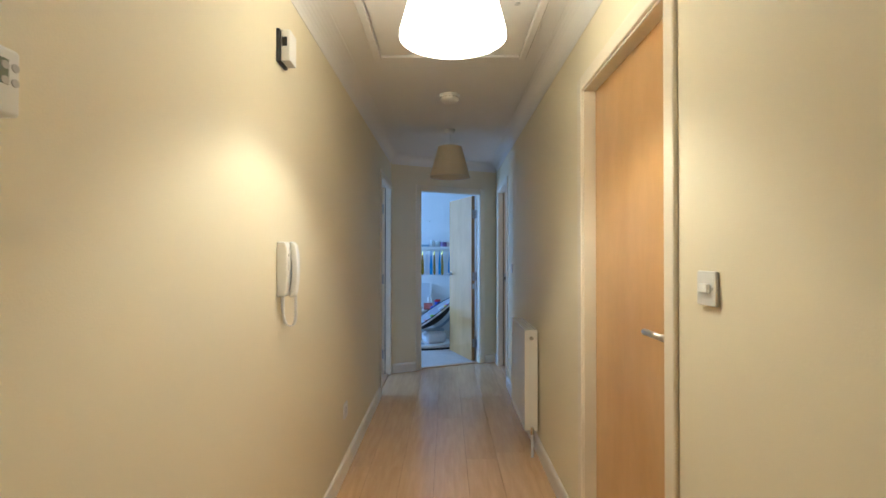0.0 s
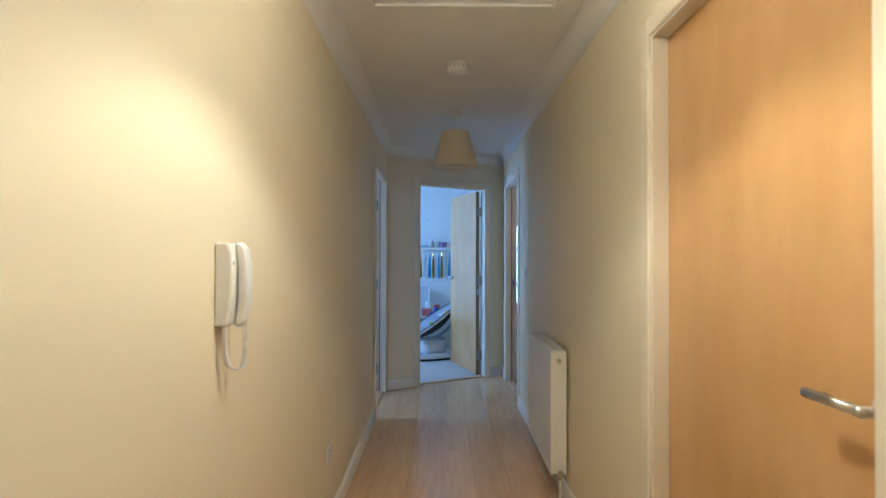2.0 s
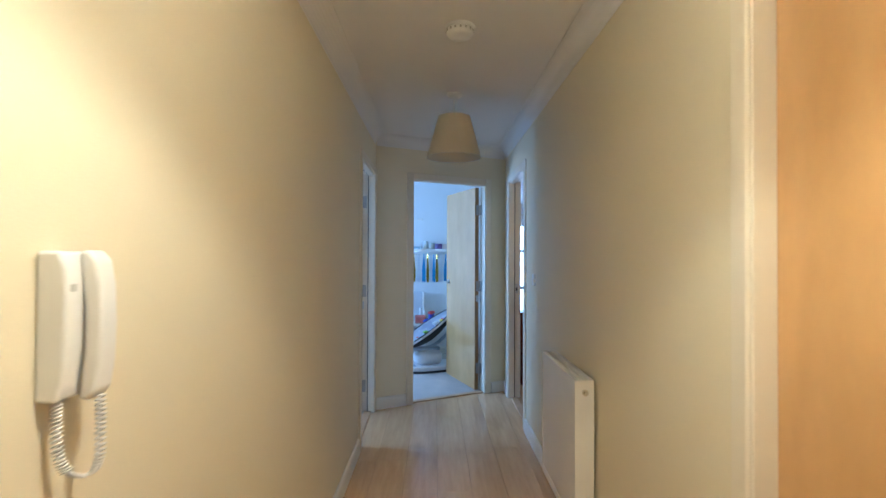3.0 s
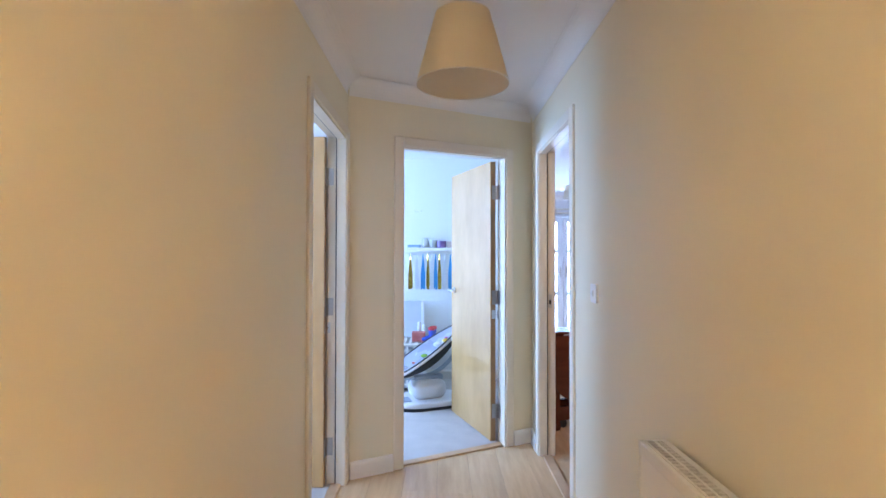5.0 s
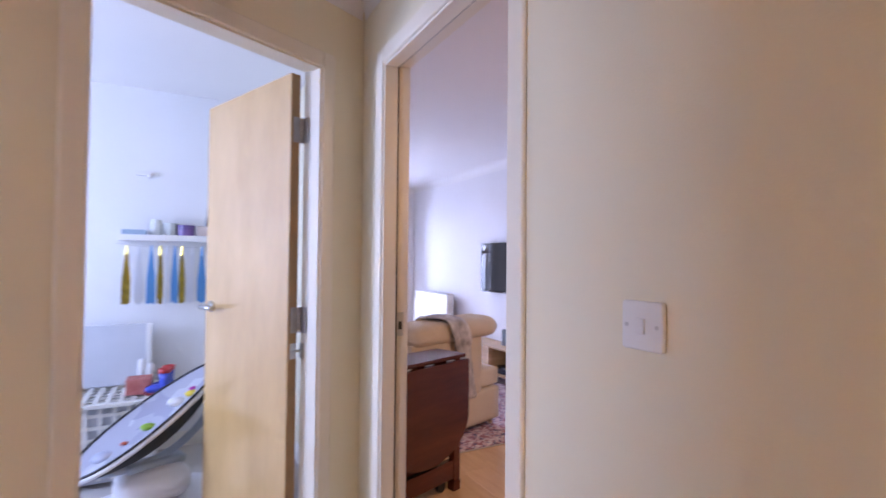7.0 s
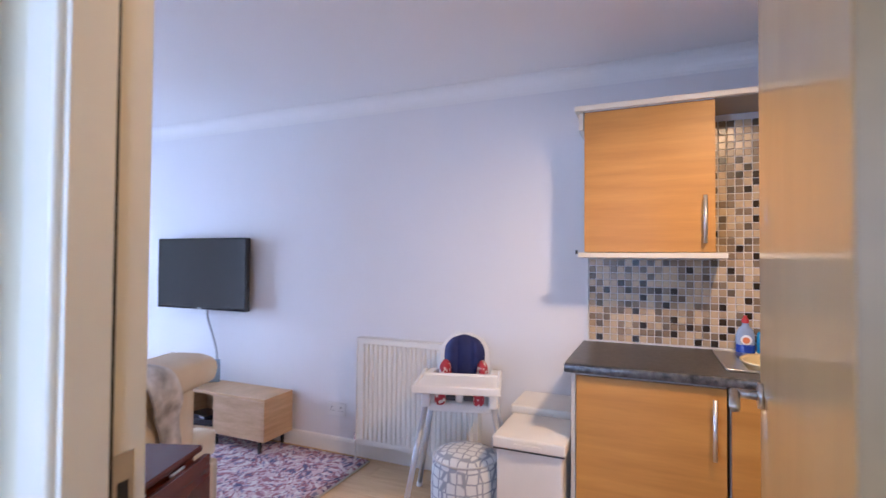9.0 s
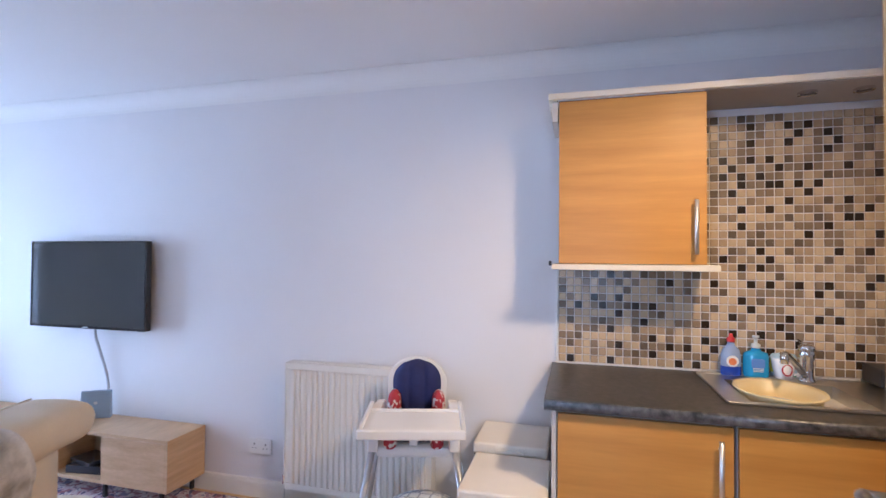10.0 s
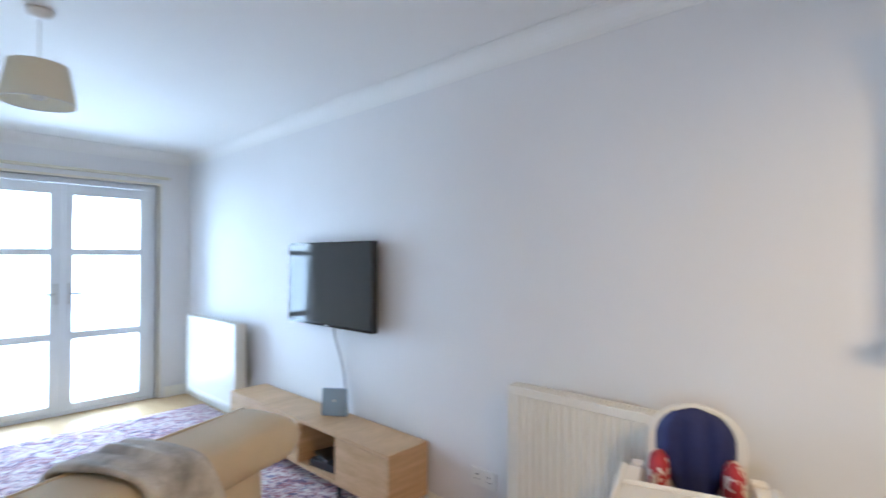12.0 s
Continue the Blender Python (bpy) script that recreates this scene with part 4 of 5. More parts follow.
def throw():
    """A soft grey throw draped across the sofa's arm and down the back of the chaise."""
    t = CHAISE
    bm = bmesh.new()
    prof = [(0.236, 0.70), (0.232, 0.77), (0.205, 0.842), (0.15, 0.856), (0.088, 0.860), (0.02, 0.856), (-0.038, 0.835), (-0.058, 0.77), (-0.053, 0.71), (-0.030, 0.66), (-0.018, 0.60), (-0.016, 0.50), (-0.018, 0.40), (-0.024, 0.29)]
    line = smooth_path([(0, y, z) for y, z in prof], 4)
    rows = []
    for i, c in enumerate(line):
        f = i / (len(line) - 1)
        row = []
        for k in range(15):
            u = k / 14
            x = 0.285 + 0.255 * f ** 1.6 + (0.112 - 0.057 * f) * (u - 0.5) * 2 + 0.015 * math.sin(f * 9 + u * 2)
            w = 0.014 * noise.noise(Vector((u * 6, f * 3, 1.7))) + 0.008 * math.sin(u * 21 + f * 2)
            row.append(bm.verts.new((x, c.y - abs(w) * 0.9 - 0.006, c.z + max(w, -0.004))))
        rows.append(row)
    for p, q in zip(rows, rows[1:]):
        for k in range(14):
            bm.faces.new((p[k], p[k + 1], q[k + 1], q[k]))
    ob = part("throw_blanket", bm, THROW, smooth=True)
    ob.matrix_world = t
    mod = ob.modifiers.new("thickness", "SOLIDIFY")
    mod.thickness, mod.offset = 0.012, 1
    return tagged(ob, "soft grey mottled throw draped over the chaise back", "throw")


throw()


def gateleg_table():
    """A folded drop-leaf table: a narrow fixed top, a round-cornered leaf hanging on each side, a trestle base on castors."""
    t = thing("drop_leaf_table", pose(0.775, 6.05, 0.0, 0, 0, 20), "dark mahogany drop-leaf table with its leaves folded down", "table")
    L, W, H = 0.61, 0.23, 0.74
    boxes("tabletop", MAHOGANY, t, (0, L, 0, W, H - 0.02, H), bevel=0.006, seg=3)
    for y0, y1 in ((-0.024, -0.004), (W + 0.004, W + 0.024)):
        pts = [(0.0, H - 0.026), (0.0, 0.42)] + [(0.0 + (L / 2) * (1 - math.cos(a)), 0.42 - 0.22 * math.sin(a)) for a in [math.pi / 24 * i for i in range(1, 24)]] + [(L, 0.42), (L, H - 0.026)]
        bm = bmesh.new()
        prism(bm, pts, y0, y1, "y")
        part("drop_leaf", bm, MAHOGANY, t, "hanging drop leaf with a rounded lower edge", bevel=0.003)
    for x in (0.14, L * 0.5, L - 0.14):
        bm = bmesh.new()
        cyl(bm, (x - 0.03, -0.006, H - 0.022), (x + 0.03, -0.006, H - 0.022), 0.004, seg=8)
        part("hinge", bm, STEEL, t, "small metal leaf hinge")
    for x in (0.06, L - 0.06):
        for y in (0.03, W - 0.03):
            boxes("leg", MAHOGANY, t, (x - 0.025, x + 0.025, y - 0.022, y + 0.022, 0.055, H - 0.02), bevel=0.003)
            boxes("foot", MAHOGANY, t, (x - 0.028, x + 0.028, y - 0.025, y + 0.025, 0.0, 0.055), bevel=0.004)
    for y in (0.03, W - 0.03):
        boxes("rail", MAHOGANY, t, (0.085, L - 0.085, y - 0.018, y + 0.018, 0.07, 0.17), bevel=0.003)
        boxes("apron", MAHOGANY, t, (0.085, L - 0.085, y - 0.01, y + 0.01, H - 0.11, H - 0.02))
    for x in (0.14, L - 0.14):
        bm = bmesh.new()
        cyl(bm, (x, 0.045, 0.032), (x, 0.07, 0.032), 0.032, seg=24)
        box(bm, x - 0.012, x + 0.012, 0.042, 0.073, 0.05, 0.075)
        part("castor", bm, BLACK, t, "black rubber castor", bevel=0.004)
    return t


gateleg_table()

# ---- kitchen end ----
K0, K1 = 5.33, 3.31


def bar_handle(parent, x, y, z0, z1):
    bm = bmesh.new()
    cyl(bm, (x - 0.026, y, z0), (x - 0.026, y, z1), 0.008, seg=16)
    for z in (z0 + 0.03, z1 - 0.03):
        cyl(bm, (x, y, z), (x - 0.026, y, z), 0.0045, seg=10)
    part("bar_handle", bm, SATIN, parent, "brushed steel bar handle", smooth=True)


def base_unit(y1, y0, hinge, label):
    """A base cabinet between y0 and y1 with one door; the handle stands away from the hinge."""
    u = thing("base_cabinet", pose(0, 0, 0), label, "kitchen cabinet", "kitchen base units")
    boxes("body", UNIT_SIDE, u, (2.435, 3.045, y0 + 0.001, y1 - 0.001, 0.12, 0.82))
    boxes("plinth", BEECH, u, (2.47, 2.488, y0, y1, 0.0, 0.118))
    d = boxes("door", BEECH, u, (2.412, 2.431, y0 + 0.003, y1 - 0.003, 0.125, 0.815), bevel=0.0015)
    bar_handle(d, 2.412, y0 + 0.045 if hinge > 0 else y1 - 0.045, 0.545, 0.775)
    return u


tagged(boxes("end_panel", UNIT_SIDE, None, (2.42, 3.04, K0 - 0.018, K0, 0.0, 0.825), bevel=0.001), "pale end panel closing the row of base units", "end panel", kind="structure")
base_unit(K0 - 0.019, 4.745, 1, "beech effect base cabinet with a steel bar handle")
base_unit(4.735, 4.15, 1, "beech effect base cabinet under the sink")
base_unit(4.145, 3.56, 1, "beech effect base cabinet at the far end of the worktop")


def worktop():
    w = thing("worktop", pose(0, 0, 0), "dark mottled stone effect worktop with a rounded edge", "worktop")
    z0, z1 = 0.826, 0.866
    rows = ((2.40, 3.04, 4.72, 5.355, z0, z1), (2.40, 3.04, K1, 4.02, z0, z1), (2.40, 2.53, 4.02, 4.72, z0, z1), (2.93, 3.04, 4.02, 4.72, z0, z1))
    bm = bmesh.new()
    for r in rows:
        box(bm, *r)
    bmesh.ops.remove_doubles(bm, verts=bm.verts, dist=1e-5)
    part("slab", bm, WORKTOP, w)
    bm = bmesh.new()
    n = 8
    prism(bm, [(2.40, z0)] + [(2.40 - 0.0125 * math.sin(math.pi * i / n) ** 0.3, z0 + (z1 - z0) * i / n) for i in range(1, n)] + [(2.40, z1)], K1, 5.355, "y")
    part("front_edge", bm, WORKTOP_EDGE, w, "mottled dark front edge", smooth=True)
    boxes("sealant", WHITE_PLASTIC, w, (3.032, 3.039, K1, 5.34, z1, z1 + 0.006), bevel=0.002)


worktop()


def sink():
    s = thing("sink", pose(0, 0, 0), "stainless steel inset sink with a drainer", "sink")
    z = 0.8665
    bm = bmesh.new()
    x0, x1, y0, y1 = 2.515, 2.985, 3.75, 4.735
    bx0, bx1, by0, by1 = 2.555, 2.885, 4.27, 4.655
    for r in ((x0, bx0, y0, y1), (bx1, x1, y0, y1), (bx0, bx1, by1, y1), (bx0, bx1, y0, by0)):
        box(bm, *r, z, z + 0.004)
    part("rim", bm, STEEL, s)
    boxes("rolled_edge", STEEL, s, (x0 - 0.004, x0 + 0.006, y0, y1, z, z + 0.009), (x1 - 0.006, x1 + 0.004, y0, y1, z, z + 0.009), (x0 + 0.006, x1 - 0.006, y1 - 0.006, y1 + 0.004, z, z + 0.009), bevel=0.003, seg=3)
    boxes("bowl", STEEL, s, (bx0 - 0.002, bx0, by0, by1, z - 0.15, z), (bx1, bx1 + 0.002, by0, by1, z - 0.15, z), (bx0, bx1, by0 - 0.002, by0, z - 0.15, z), (bx0, bx1, by1, by1 + 0.002, z - 0.15, z), (bx0, bx1, by0, by1, z - 0.152, z - 0.15))
    for k in range(7):
        boxes("drainer_rib", STEEL, s, (2.58, 2.90, 3.80 + k * 0.05, 3.815 + k * 0.05, z + 0.004, z + 0.007), bevel=0.002)


sink()


def oval_ring(bm, cx, cy, a, b, z, n=40, dent=0.0):
    return [bm.verts.new((cx + (a - dent * a * max(0, math.cos(2 * math.pi * i / n * 2 + 0.4)) ** 8 * 0.15) * math.cos(2 * math.pi * i / n), cy + b * math.sin(2 * math.pi * i / n), z)) for i in range(n)]


def washing_bowl():
    bm = bmesh.new()
    cx, cy = 2.715, 4.515
    rings = [oval_ring(bm, cx, cy, a, b, z) for a, b, z in ((0.02, 0.02, 0.725), (0.115, 0.085, 0.725), (0.145, 0.115, 0.80), (0.155, 0.130, 0.878), (0.172, 0.146, 0.886), (0.174, 0.148, 0.880), (0.160, 0.134, 0.872), (0.150, 0.118, 0.80), (0.118, 0.088, 0.719), (0.02, 0.02, 0.719))]
    for p, q in zip(rings, rings[1:]):
        for i in range(40):
            bm.faces.new((p[i], p[(i + 1) % 40], q[(i + 1) % 40], q[i]))
    bm.faces.new(rings[0]), bm.faces.new(rings[-1])
    return tagged(part("washing_up_bowl", bm, material("cream_plastic", (0.80, 0.64, 0.34), 0.35), smooth=True), "cream plastic washing-up bowl standing in the sink", "bowl")


washing_bowl()


def mixer_tap():
    t = thing("mixer_tap", pose(2.94, 4.335, 0.8705), "chrome single lever mixer tap behind the sink", "tap")
    bm = bmesh.new()
    lathe(bm, [(0, 0), (0.03, 0), (0.03, 0.008), (0.023, 0.014), (0.023, 0.085), (0.028, 0.09), (0.028, 0.125), (0.02, 0.138), (0, 0.14)], 28)
    part("body", bm, CHROME, t, smooth=True)
    bm = bmesh.new()
    tube(bm, smooth_path([(-0.008, 0.008, 0.022), (-0.06, 0.05, 0.062), (-0.12, 0.10, 0.108), (-0.158, 0.132, 0.132), (-0.168, 0.140, 0.128)], 8), 0.0125, 14)
    cyl(bm, (-0.166, 0.139, 0.138), (-0.166, 0.139, 0.098), 0.0145, seg=18)
    part("spout", bm, CHROME, t, smooth=True)
    bm = bmesh.new()
    lathe(bm, [(0.0, 0.152), (0.020, 0.151), (0.029, 0.144), (0.029, 0.126), (0.0, 0.126)], 28)
    cyl(bm, (0.01, 0, 0.146), (0.062, 0.004, 0.158), 0.007, 0.006)
    part("lever", bm, CHROME, t, smooth=True)


mixer_tap()


def bottle(x, y, rows, liquid, cap_rows, cap, label, name="soap_bottle", tag=None, round_label=False):
    b = thing(name, pose(x, y, 0.8665), label, "bottle", "bottles by the sink")
    bm = bmesh.new()
    lathe(bm, rows, 24)
    bmesh.ops.scale(bm, vec=(0.62, 1, 1), verts=bm.verts)
    part("body", bm, liquid, b, smooth=True)
    bm = bmesh.new()
    lathe(bm, cap_rows, 16)
    part("cap", bm, cap, b, smooth=True)
    front = -0.62 * max(r for r, z in rows) - 0.0005
    if round_label:
        for r, x, z, m, name in ((0.024, front, 0.066, WHITE_PLASTIC, "paper_label"), (0.015, front - 0.001, 0.064, tag, "label_disc")):
            bm = bmesh.new()
            cyl(bm, (x, 0, z), (x - 0.001, 0, z), r, seg=24)
            part(name, bm, m, b, "round printed label")
        return b
    bm = bmesh.new()
    rounded_plate(bm, 0.05, 0.04, 0, 0.001, 0.010)
    bmesh.ops.transform(bm, matrix=pose(front, 0, 0.062, 0, 0, 90), verts=bm.verts)
    part("paper_label", bm, tag or WHITE_PLASTIC, b, "blue printed label")
    for k in range(3):
        boxes("label_bar", WHITE_PLASTIC, b, (front - 0.0022, front - 0.0012, -0.020, 0.020, 0.028 + 0.006 * k, 0.031 + 0.006 * k))
    return b


def liquid_fill(b, mat):
    """The coloured liquid that shows in the lower half of a clear bottle."""
    bm = bmesh.new()
    lathe(bm, [(0, 0.001), (0.0375, 0.001), (0.0406, 0.009), (0.0406, 0.042), (0, 0.0425)], 24)
    bmesh.ops.scale(bm, vec=(0.62, 1, 1), verts=bm.verts)
    part("liquid", bm, mat, b, "deep blue liquid", smooth=False)


CLEAR_BLUE = material("blue_liquid", (0.02, 0.06, 0.36), 0.12)
AQUA = material("aqua_liquid", (0.02, 0.32, 0.62), 0.12)
CLEAR_TOP = material("clear_bottle", (0.30, 0.38, 0.52), 0.10)
RED = material("red_plastic", (0.55, 0.03, 0.03), 0.35)
liquid_fill(bottle(2.985, 4.60, [(0, 0), (0.037, 0), (0.040, 0.008), (0.040, 0.085), (0.034, 0.11), (0.016, 0.132), (0.013, 0.145), (0, 0.145)], CLEAR_TOP, [(0.016, 0.145), (0.016, 0.16), (0.008, 0.17), (0.008, 0.18), (0, 0.18)], RED, "washing-up liquid bottle with a red cap", tag=plain("orange_label", (0.75, 0.22, 0.08)), round_label=True), CLEAR_BLUE)
bottle(2.985, 4.505, [(0, 0), (0.046, 0), (0.049, 0.008), (0.049, 0.09), (0.044, 0.104), (0.020, 0.112), (0.016, 0.118), (0.016, 0.125), (0, 0.125)], AQUA, [(0.018, 0.125), (0.018, 0.14), (0.007, 0.145), (0.007, 0.165), (0.014, 0.168), (0.014, 0.176), (0, 0.178)], plain("pump_grey", (0.55, 0.6, 0.6)), "blue soap bottle with a pump top", tag=material("blue_label", (0.1, 0.25, 0.6), 0.4))


def mug():
    m = thing("mug", pose(2.975, 4.405, 0.8665), "white mug with a red pattern beside the tap", "mug")
    bm = bmesh.new()
    lathe(bm, [(0, 0), (0.028, 0), (0.031, 0.006), (0.040, 0.045), (0.046, 0.088), (0.0435, 0.09), (0.041, 0.085), (0.036, 0.045), (0.028, 0.01), (0, 0.008)], 28)
    part("cup", bm, material("mug_print", (0.82, 0.8, 0.76), 0.2, second=(0.82, 0.8, 0.76)), m, smooth=True)
    bm = bmesh.new()
    tube(bm, smooth_path([(0, -0.038, 0.072), (0, -0.06, 0.066), (0, -0.064, 0.045), (0, -0.056, 0.026), (0, -0.037, 0.02)], 6), 0.005)
    part("handle", bm, WHITE_PLASTIC, m, smooth=True)
    bm = bmesh.new()
    tube(bm, [(-0.0405 * math.cos(a) - 0.0005, 0.0405 * math.sin(a), 0.045 + 0.022 * math.sin(b)) for a, b in [(0.45 * math.cos(2 * math.pi * i / 24), 2 * math.pi * i / 24) for i in range(25)]], 0.003, 5)
    part("red_motif", bm, RED, m, "red outlined motif")


mug()
bm = bmesh.new()
soft_box(bm, 3.0, 3.025, 4.345, 4.44, 0.90, 1.0, 0.01, 0.004)
tagged(part("sponge_pack", bm, spotted("pack_print", (0.45, 0.6, 0.66), ((0.7, 0.6, 0.05), (0.1, 0.35, 0.15)), 22), smooth=True), "blue and yellow pack of sponges leaning on the tiles", "sponge pack").matrix_world = pose(0, 0, -0.034)
tagged(boxes("dish_rack", BLACK, None, (2.86, 3.0, 3.86, 4.12, 0.8775, 0.95), bevel=0.008), "black plastic dish rack on the drainer", "dish rack")


def wall_cabinet():
    c = thing("wall_cabinet", pose(0, 0, 0), "beech effect wall cabinet with a steel bar handle", "kitchen cabinet")
    boxes("body", UNIT_SIDE, c, (2.765, 3.03, 4.748, 5.318, 1.345, 2.03))
    d = boxes("door", BEECH, c, (2.742, 2.762, 4.748, 5.316, 1.345, 2.032), bevel=0.0015)
    bar_handle(d, 2.742, 4.79, 1.385, 1.60)
    boxes("corner_clip", BLACK, c, (2.735, 2.75, 5.3465, 5.358, 1.335, 1.355), bevel=0.002)
    # black strip in place of the shade between door top and fascia
    boxes("shadow_gap", BLACK, c, (2.746, 2.7645, 4.748, 5.318, 2.0325, 2.0355))
    boxes("light_shelf", TRIM_WHITE, c, (2.735, 3.03, 4.70, 5.345, 1.318, 1.342), bevel=0.002)


wall_cabinet()


def soffit():
    """A shallow canopy along the top of the tiled recess, with two round lights in it."""
    s = thing("canopy_shelf", pose(0, 0, 0), "pale canopy over the tiled recess with round lights", "canopy")
    boxes("board", material("canopy_grey", (0.42, 0.38, 0.33), 0.5), s, (2.735, 3.03, K1, 4.746, 2.034, 2.052))
    boxes("fascia", TRIM_WHITE, s, (2.715, 2.733, K1, 5.36, 2.036, 2.062), bevel=0.002)
    boxes("side_fascia", TRIM_WHITE, s, (2.735, 3.03, 5.325, 5.36, 2.0365, 2.0615), bevel=0.002)
    boxes("side_strip", UNIT_SIDE, s, (2.75, 3.03, 5.322, 5.345, 1.95, 2.034))
    for y in (4.36, 4.17):
        bm = bmesh.new()
        lathe(bm, [(0.024, 2.034), (0.034, 2.034), (0.034, 2.024), (0.024, 2.026)], 24, (2.856, y, 0))
        part("downlight", bm, CHROME, s, "small round chrome downlight")


soffit()


def spot_lamp():
    """A small adjustable ceiling spot that points at the worktop wall, with a second head added for the lounge fill."""
    c = thing("ceiling_spot", pose(1.70, 4.53, CEIL), "small white ceiling spot, lit, with an added second head", "spot lamp")
    bm = bmesh.new()
    lathe(bm, [(0, 0), (0.055, 0), (0.055, -0.014), (0.014, -0.02), (0.012, -0.045), (0, -0.045)])
    part("base", bm, WHITE_PLASTIC, c, smooth=True)
    bm = bmesh.new()
    cyl(bm, (-0.09, 0.03, -0.03), (0.02, 0, -0.03), 0.008)
    part("bar", bm, WHITE_PLASTIC, c)
    # the second head is invented, to carry the lounge fill
    for eye, way in ((Vector((0, 0, -0.085)), Vector((1.08, 0.42, -2.04))), (Vector((-0.08, 0.03, -0.085)), Vector((0.28, 2.74, -2.04)))):
        way.normalize()
        bm = bmesh.new()
        cyl(bm, eye - way * 0.075, eye - way * 0.02, 0.022, 0.036)
        part("head", bm, WHITE_PLASTIC, c, "white lamp head", smooth=True)


spot_lamp()


# ---- high chair, stool and bins ----
def high_chair():
    h = thing("high_chair", pose(2.658, 5.922, 0.0, 0, 0, -74.3), "white plastic high chair with a blue cushion", "high chair")
    # x across, y towards the back
    P = WHITE_PLASTIC
    bm = bmesh.new()
    soft_box(bm, -0.195, 0.195, -0.31, -0.065, 0.690, 0.716, 0.012)
    part("tray", bm, P, h, "white moulded tray", smooth=True)
    boxes("tray_rim", P, h, (-0.205, 0.205, -0.325, -0.305, 0.684, 0.722), (-0.205, -0.187, -0.305, 0.06, 0.684, 0.722), (0.187, 0.205, -0.305, 0.06, 0.684, 0.722), (-0.187, 0.187, -0.072, -0.058, 0.690, 0.724), bevel=0.007, seg=3)
    for x0, x1 in ((-0.188, -0.145), (0.145, 0.188)):
        boxes("tray_arm", P, h, (x0, x1, -0.06, 0.06, 0.690, 0.716), bevel=0.006, seg=3)
    bm = bmesh.new()
    soft_box(bm, -0.155, 0.155, -0.16, 0.16, 0.55, 0.60, 0.02)
    part("seat", bm, P, h, smooth=True)
    for x in (-0.165, 0.145):
        boxes("seat_side", P, h, (x, x + 0.02, -0.15, 0.16, 0.58, 0.688), bevel=0.008, seg=3)
    boxes("crotch_post", P, h, (-0.018, 0.018, -0.155, -0.12, 0.60, 0.691), bevel=0.006)
    def arch(hw, top, foot, n=16):
        return [(-hw, foot), (-hw * 1.05, top - hw * 0.9)] + [(-hw * 1.05 * math.cos(a), top - hw * 0.9 + hw * 0.9 * math.sin(a)) for a in [math.pi * i / n for i in range(1, n)]] + [(hw * 1.05, top - hw * 0.9), (hw, foot)]
    bm = bmesh.new()
    prism(bm, arch(0.132, 0.900, 0.58), 0.15, 0.172, "y")
    part("backrest", bm, P, h, bevel=0.006, seg=3)
    blue = material("navy_cushion", (0.018, 0.028, 0.135), 0.7, scale=12, second=(0.012, 0.018, 0.095), grain=0.2, grain_scale=200)
    bm = bmesh.new()
    cols, rows_ = 36, 14
    grid = []
    for r in range(rows_ + 1):
        z = 0.64 + (0.890 - 0.64) * r / rows_
        half = 0.112 if z < 0.890 - 0.1 else 0.112 * math.sqrt(max(0.0, 1 - ((z - 0.790) / 0.1005) ** 2))
        half *= 1.0 if z > 0.75 else 0.55 + 0.45 * (z - 0.64) / 0.11
        half = max(half, 0.006)
        row = []
        for c in range(cols + 1):
            u = 2 * c / cols - 1
            x = half * u
            edge = max(0.0, 1 - abs(u) ** 6) * max(0.0, 1 - (r / rows_) ** 8) ** 0.5
            y = 0.150 - edge * (0.020 + 0.016 * abs(math.cos(x / 0.108 * math.pi * 1.5)) ** 0.5)
            row.append(bm.verts.new((x, y, z)))
        grid.append(row)
    for p, q in zip(grid, grid[1:]):
        for c in range(cols):
            bm.faces.new((p[c], p[c + 1], q[c + 1], q[c]))
    part("back_cushion", bm, blue, h, "navy blue quilted cushion", smooth=True)
    red = spotted("red_print", (0.42, 0.035, 0.05), ((0.75, 0.68, 0.64), (0.42, 0.035, 0.05), (0.75, 0.68, 0.64), (0.42, 0.035, 0.05)), 70, 0.6)
    for x0, x1 in ((-0.125, -0.075), (0.075, 0.125)):
        bm = bmesh.new()
        soft_box(bm, x0, x1, 0.05, 0.148, 0.60, 0.752, 0.024, 0.006)
        part("side_cushion", bm, red, h, "red cushion with a white pattern", smooth=True)
        bm = bmesh.new()
        soft_box(bm, x0 * 0.95, x1 * 0.95, -0.165, -0.125, 0.585, 0.660, 0.018, 0.004)
        part("leg_cushion", bm, red, h, "red cushion with a white pattern", smooth=True)
    bm = bmesh.new()
    soft_box(bm, -0.09, 0.09, -0.12, 0.12, 0.598, 0.622, 0.01)
    part("seat_cushion", bm, plain("seat_pad_dark", (0.10, 0.09, 0.09), 0.8), h, smooth=True)
    leg_m = material("leg_grey", (0.55, 0.56, 0.58), 0.3, 0.6)
    for sx in (-1, 1):
        for y0, y1 in ((-0.14, -0.26), (0.14, 0.25)):
            bm = bmesh.new()
            cyl(bm, (sx * 0.165, y0, 0.60), (sx * 0.265, y1, 0.012), 0.0135, seg=14)
            g = part("leg", bm, leg_m, h, "splayed grey metal leg", smooth=True)
            bm = bmesh.new()
            cyl(bm, (sx * 0.263, y1 - 0.001, 0.022), (sx * 0.2655, y1, 0.0), 0.016, seg=14)
            part("foot_cap", bm, P, g)
            boxes("leg_socket", P, h, (sx * 0.165 - 0.022, sx * 0.165 + 0.022, y0 - 0.022, y0 + 0.022, 0.575, 0.70), bevel=0.008)
    return h


high_chair()


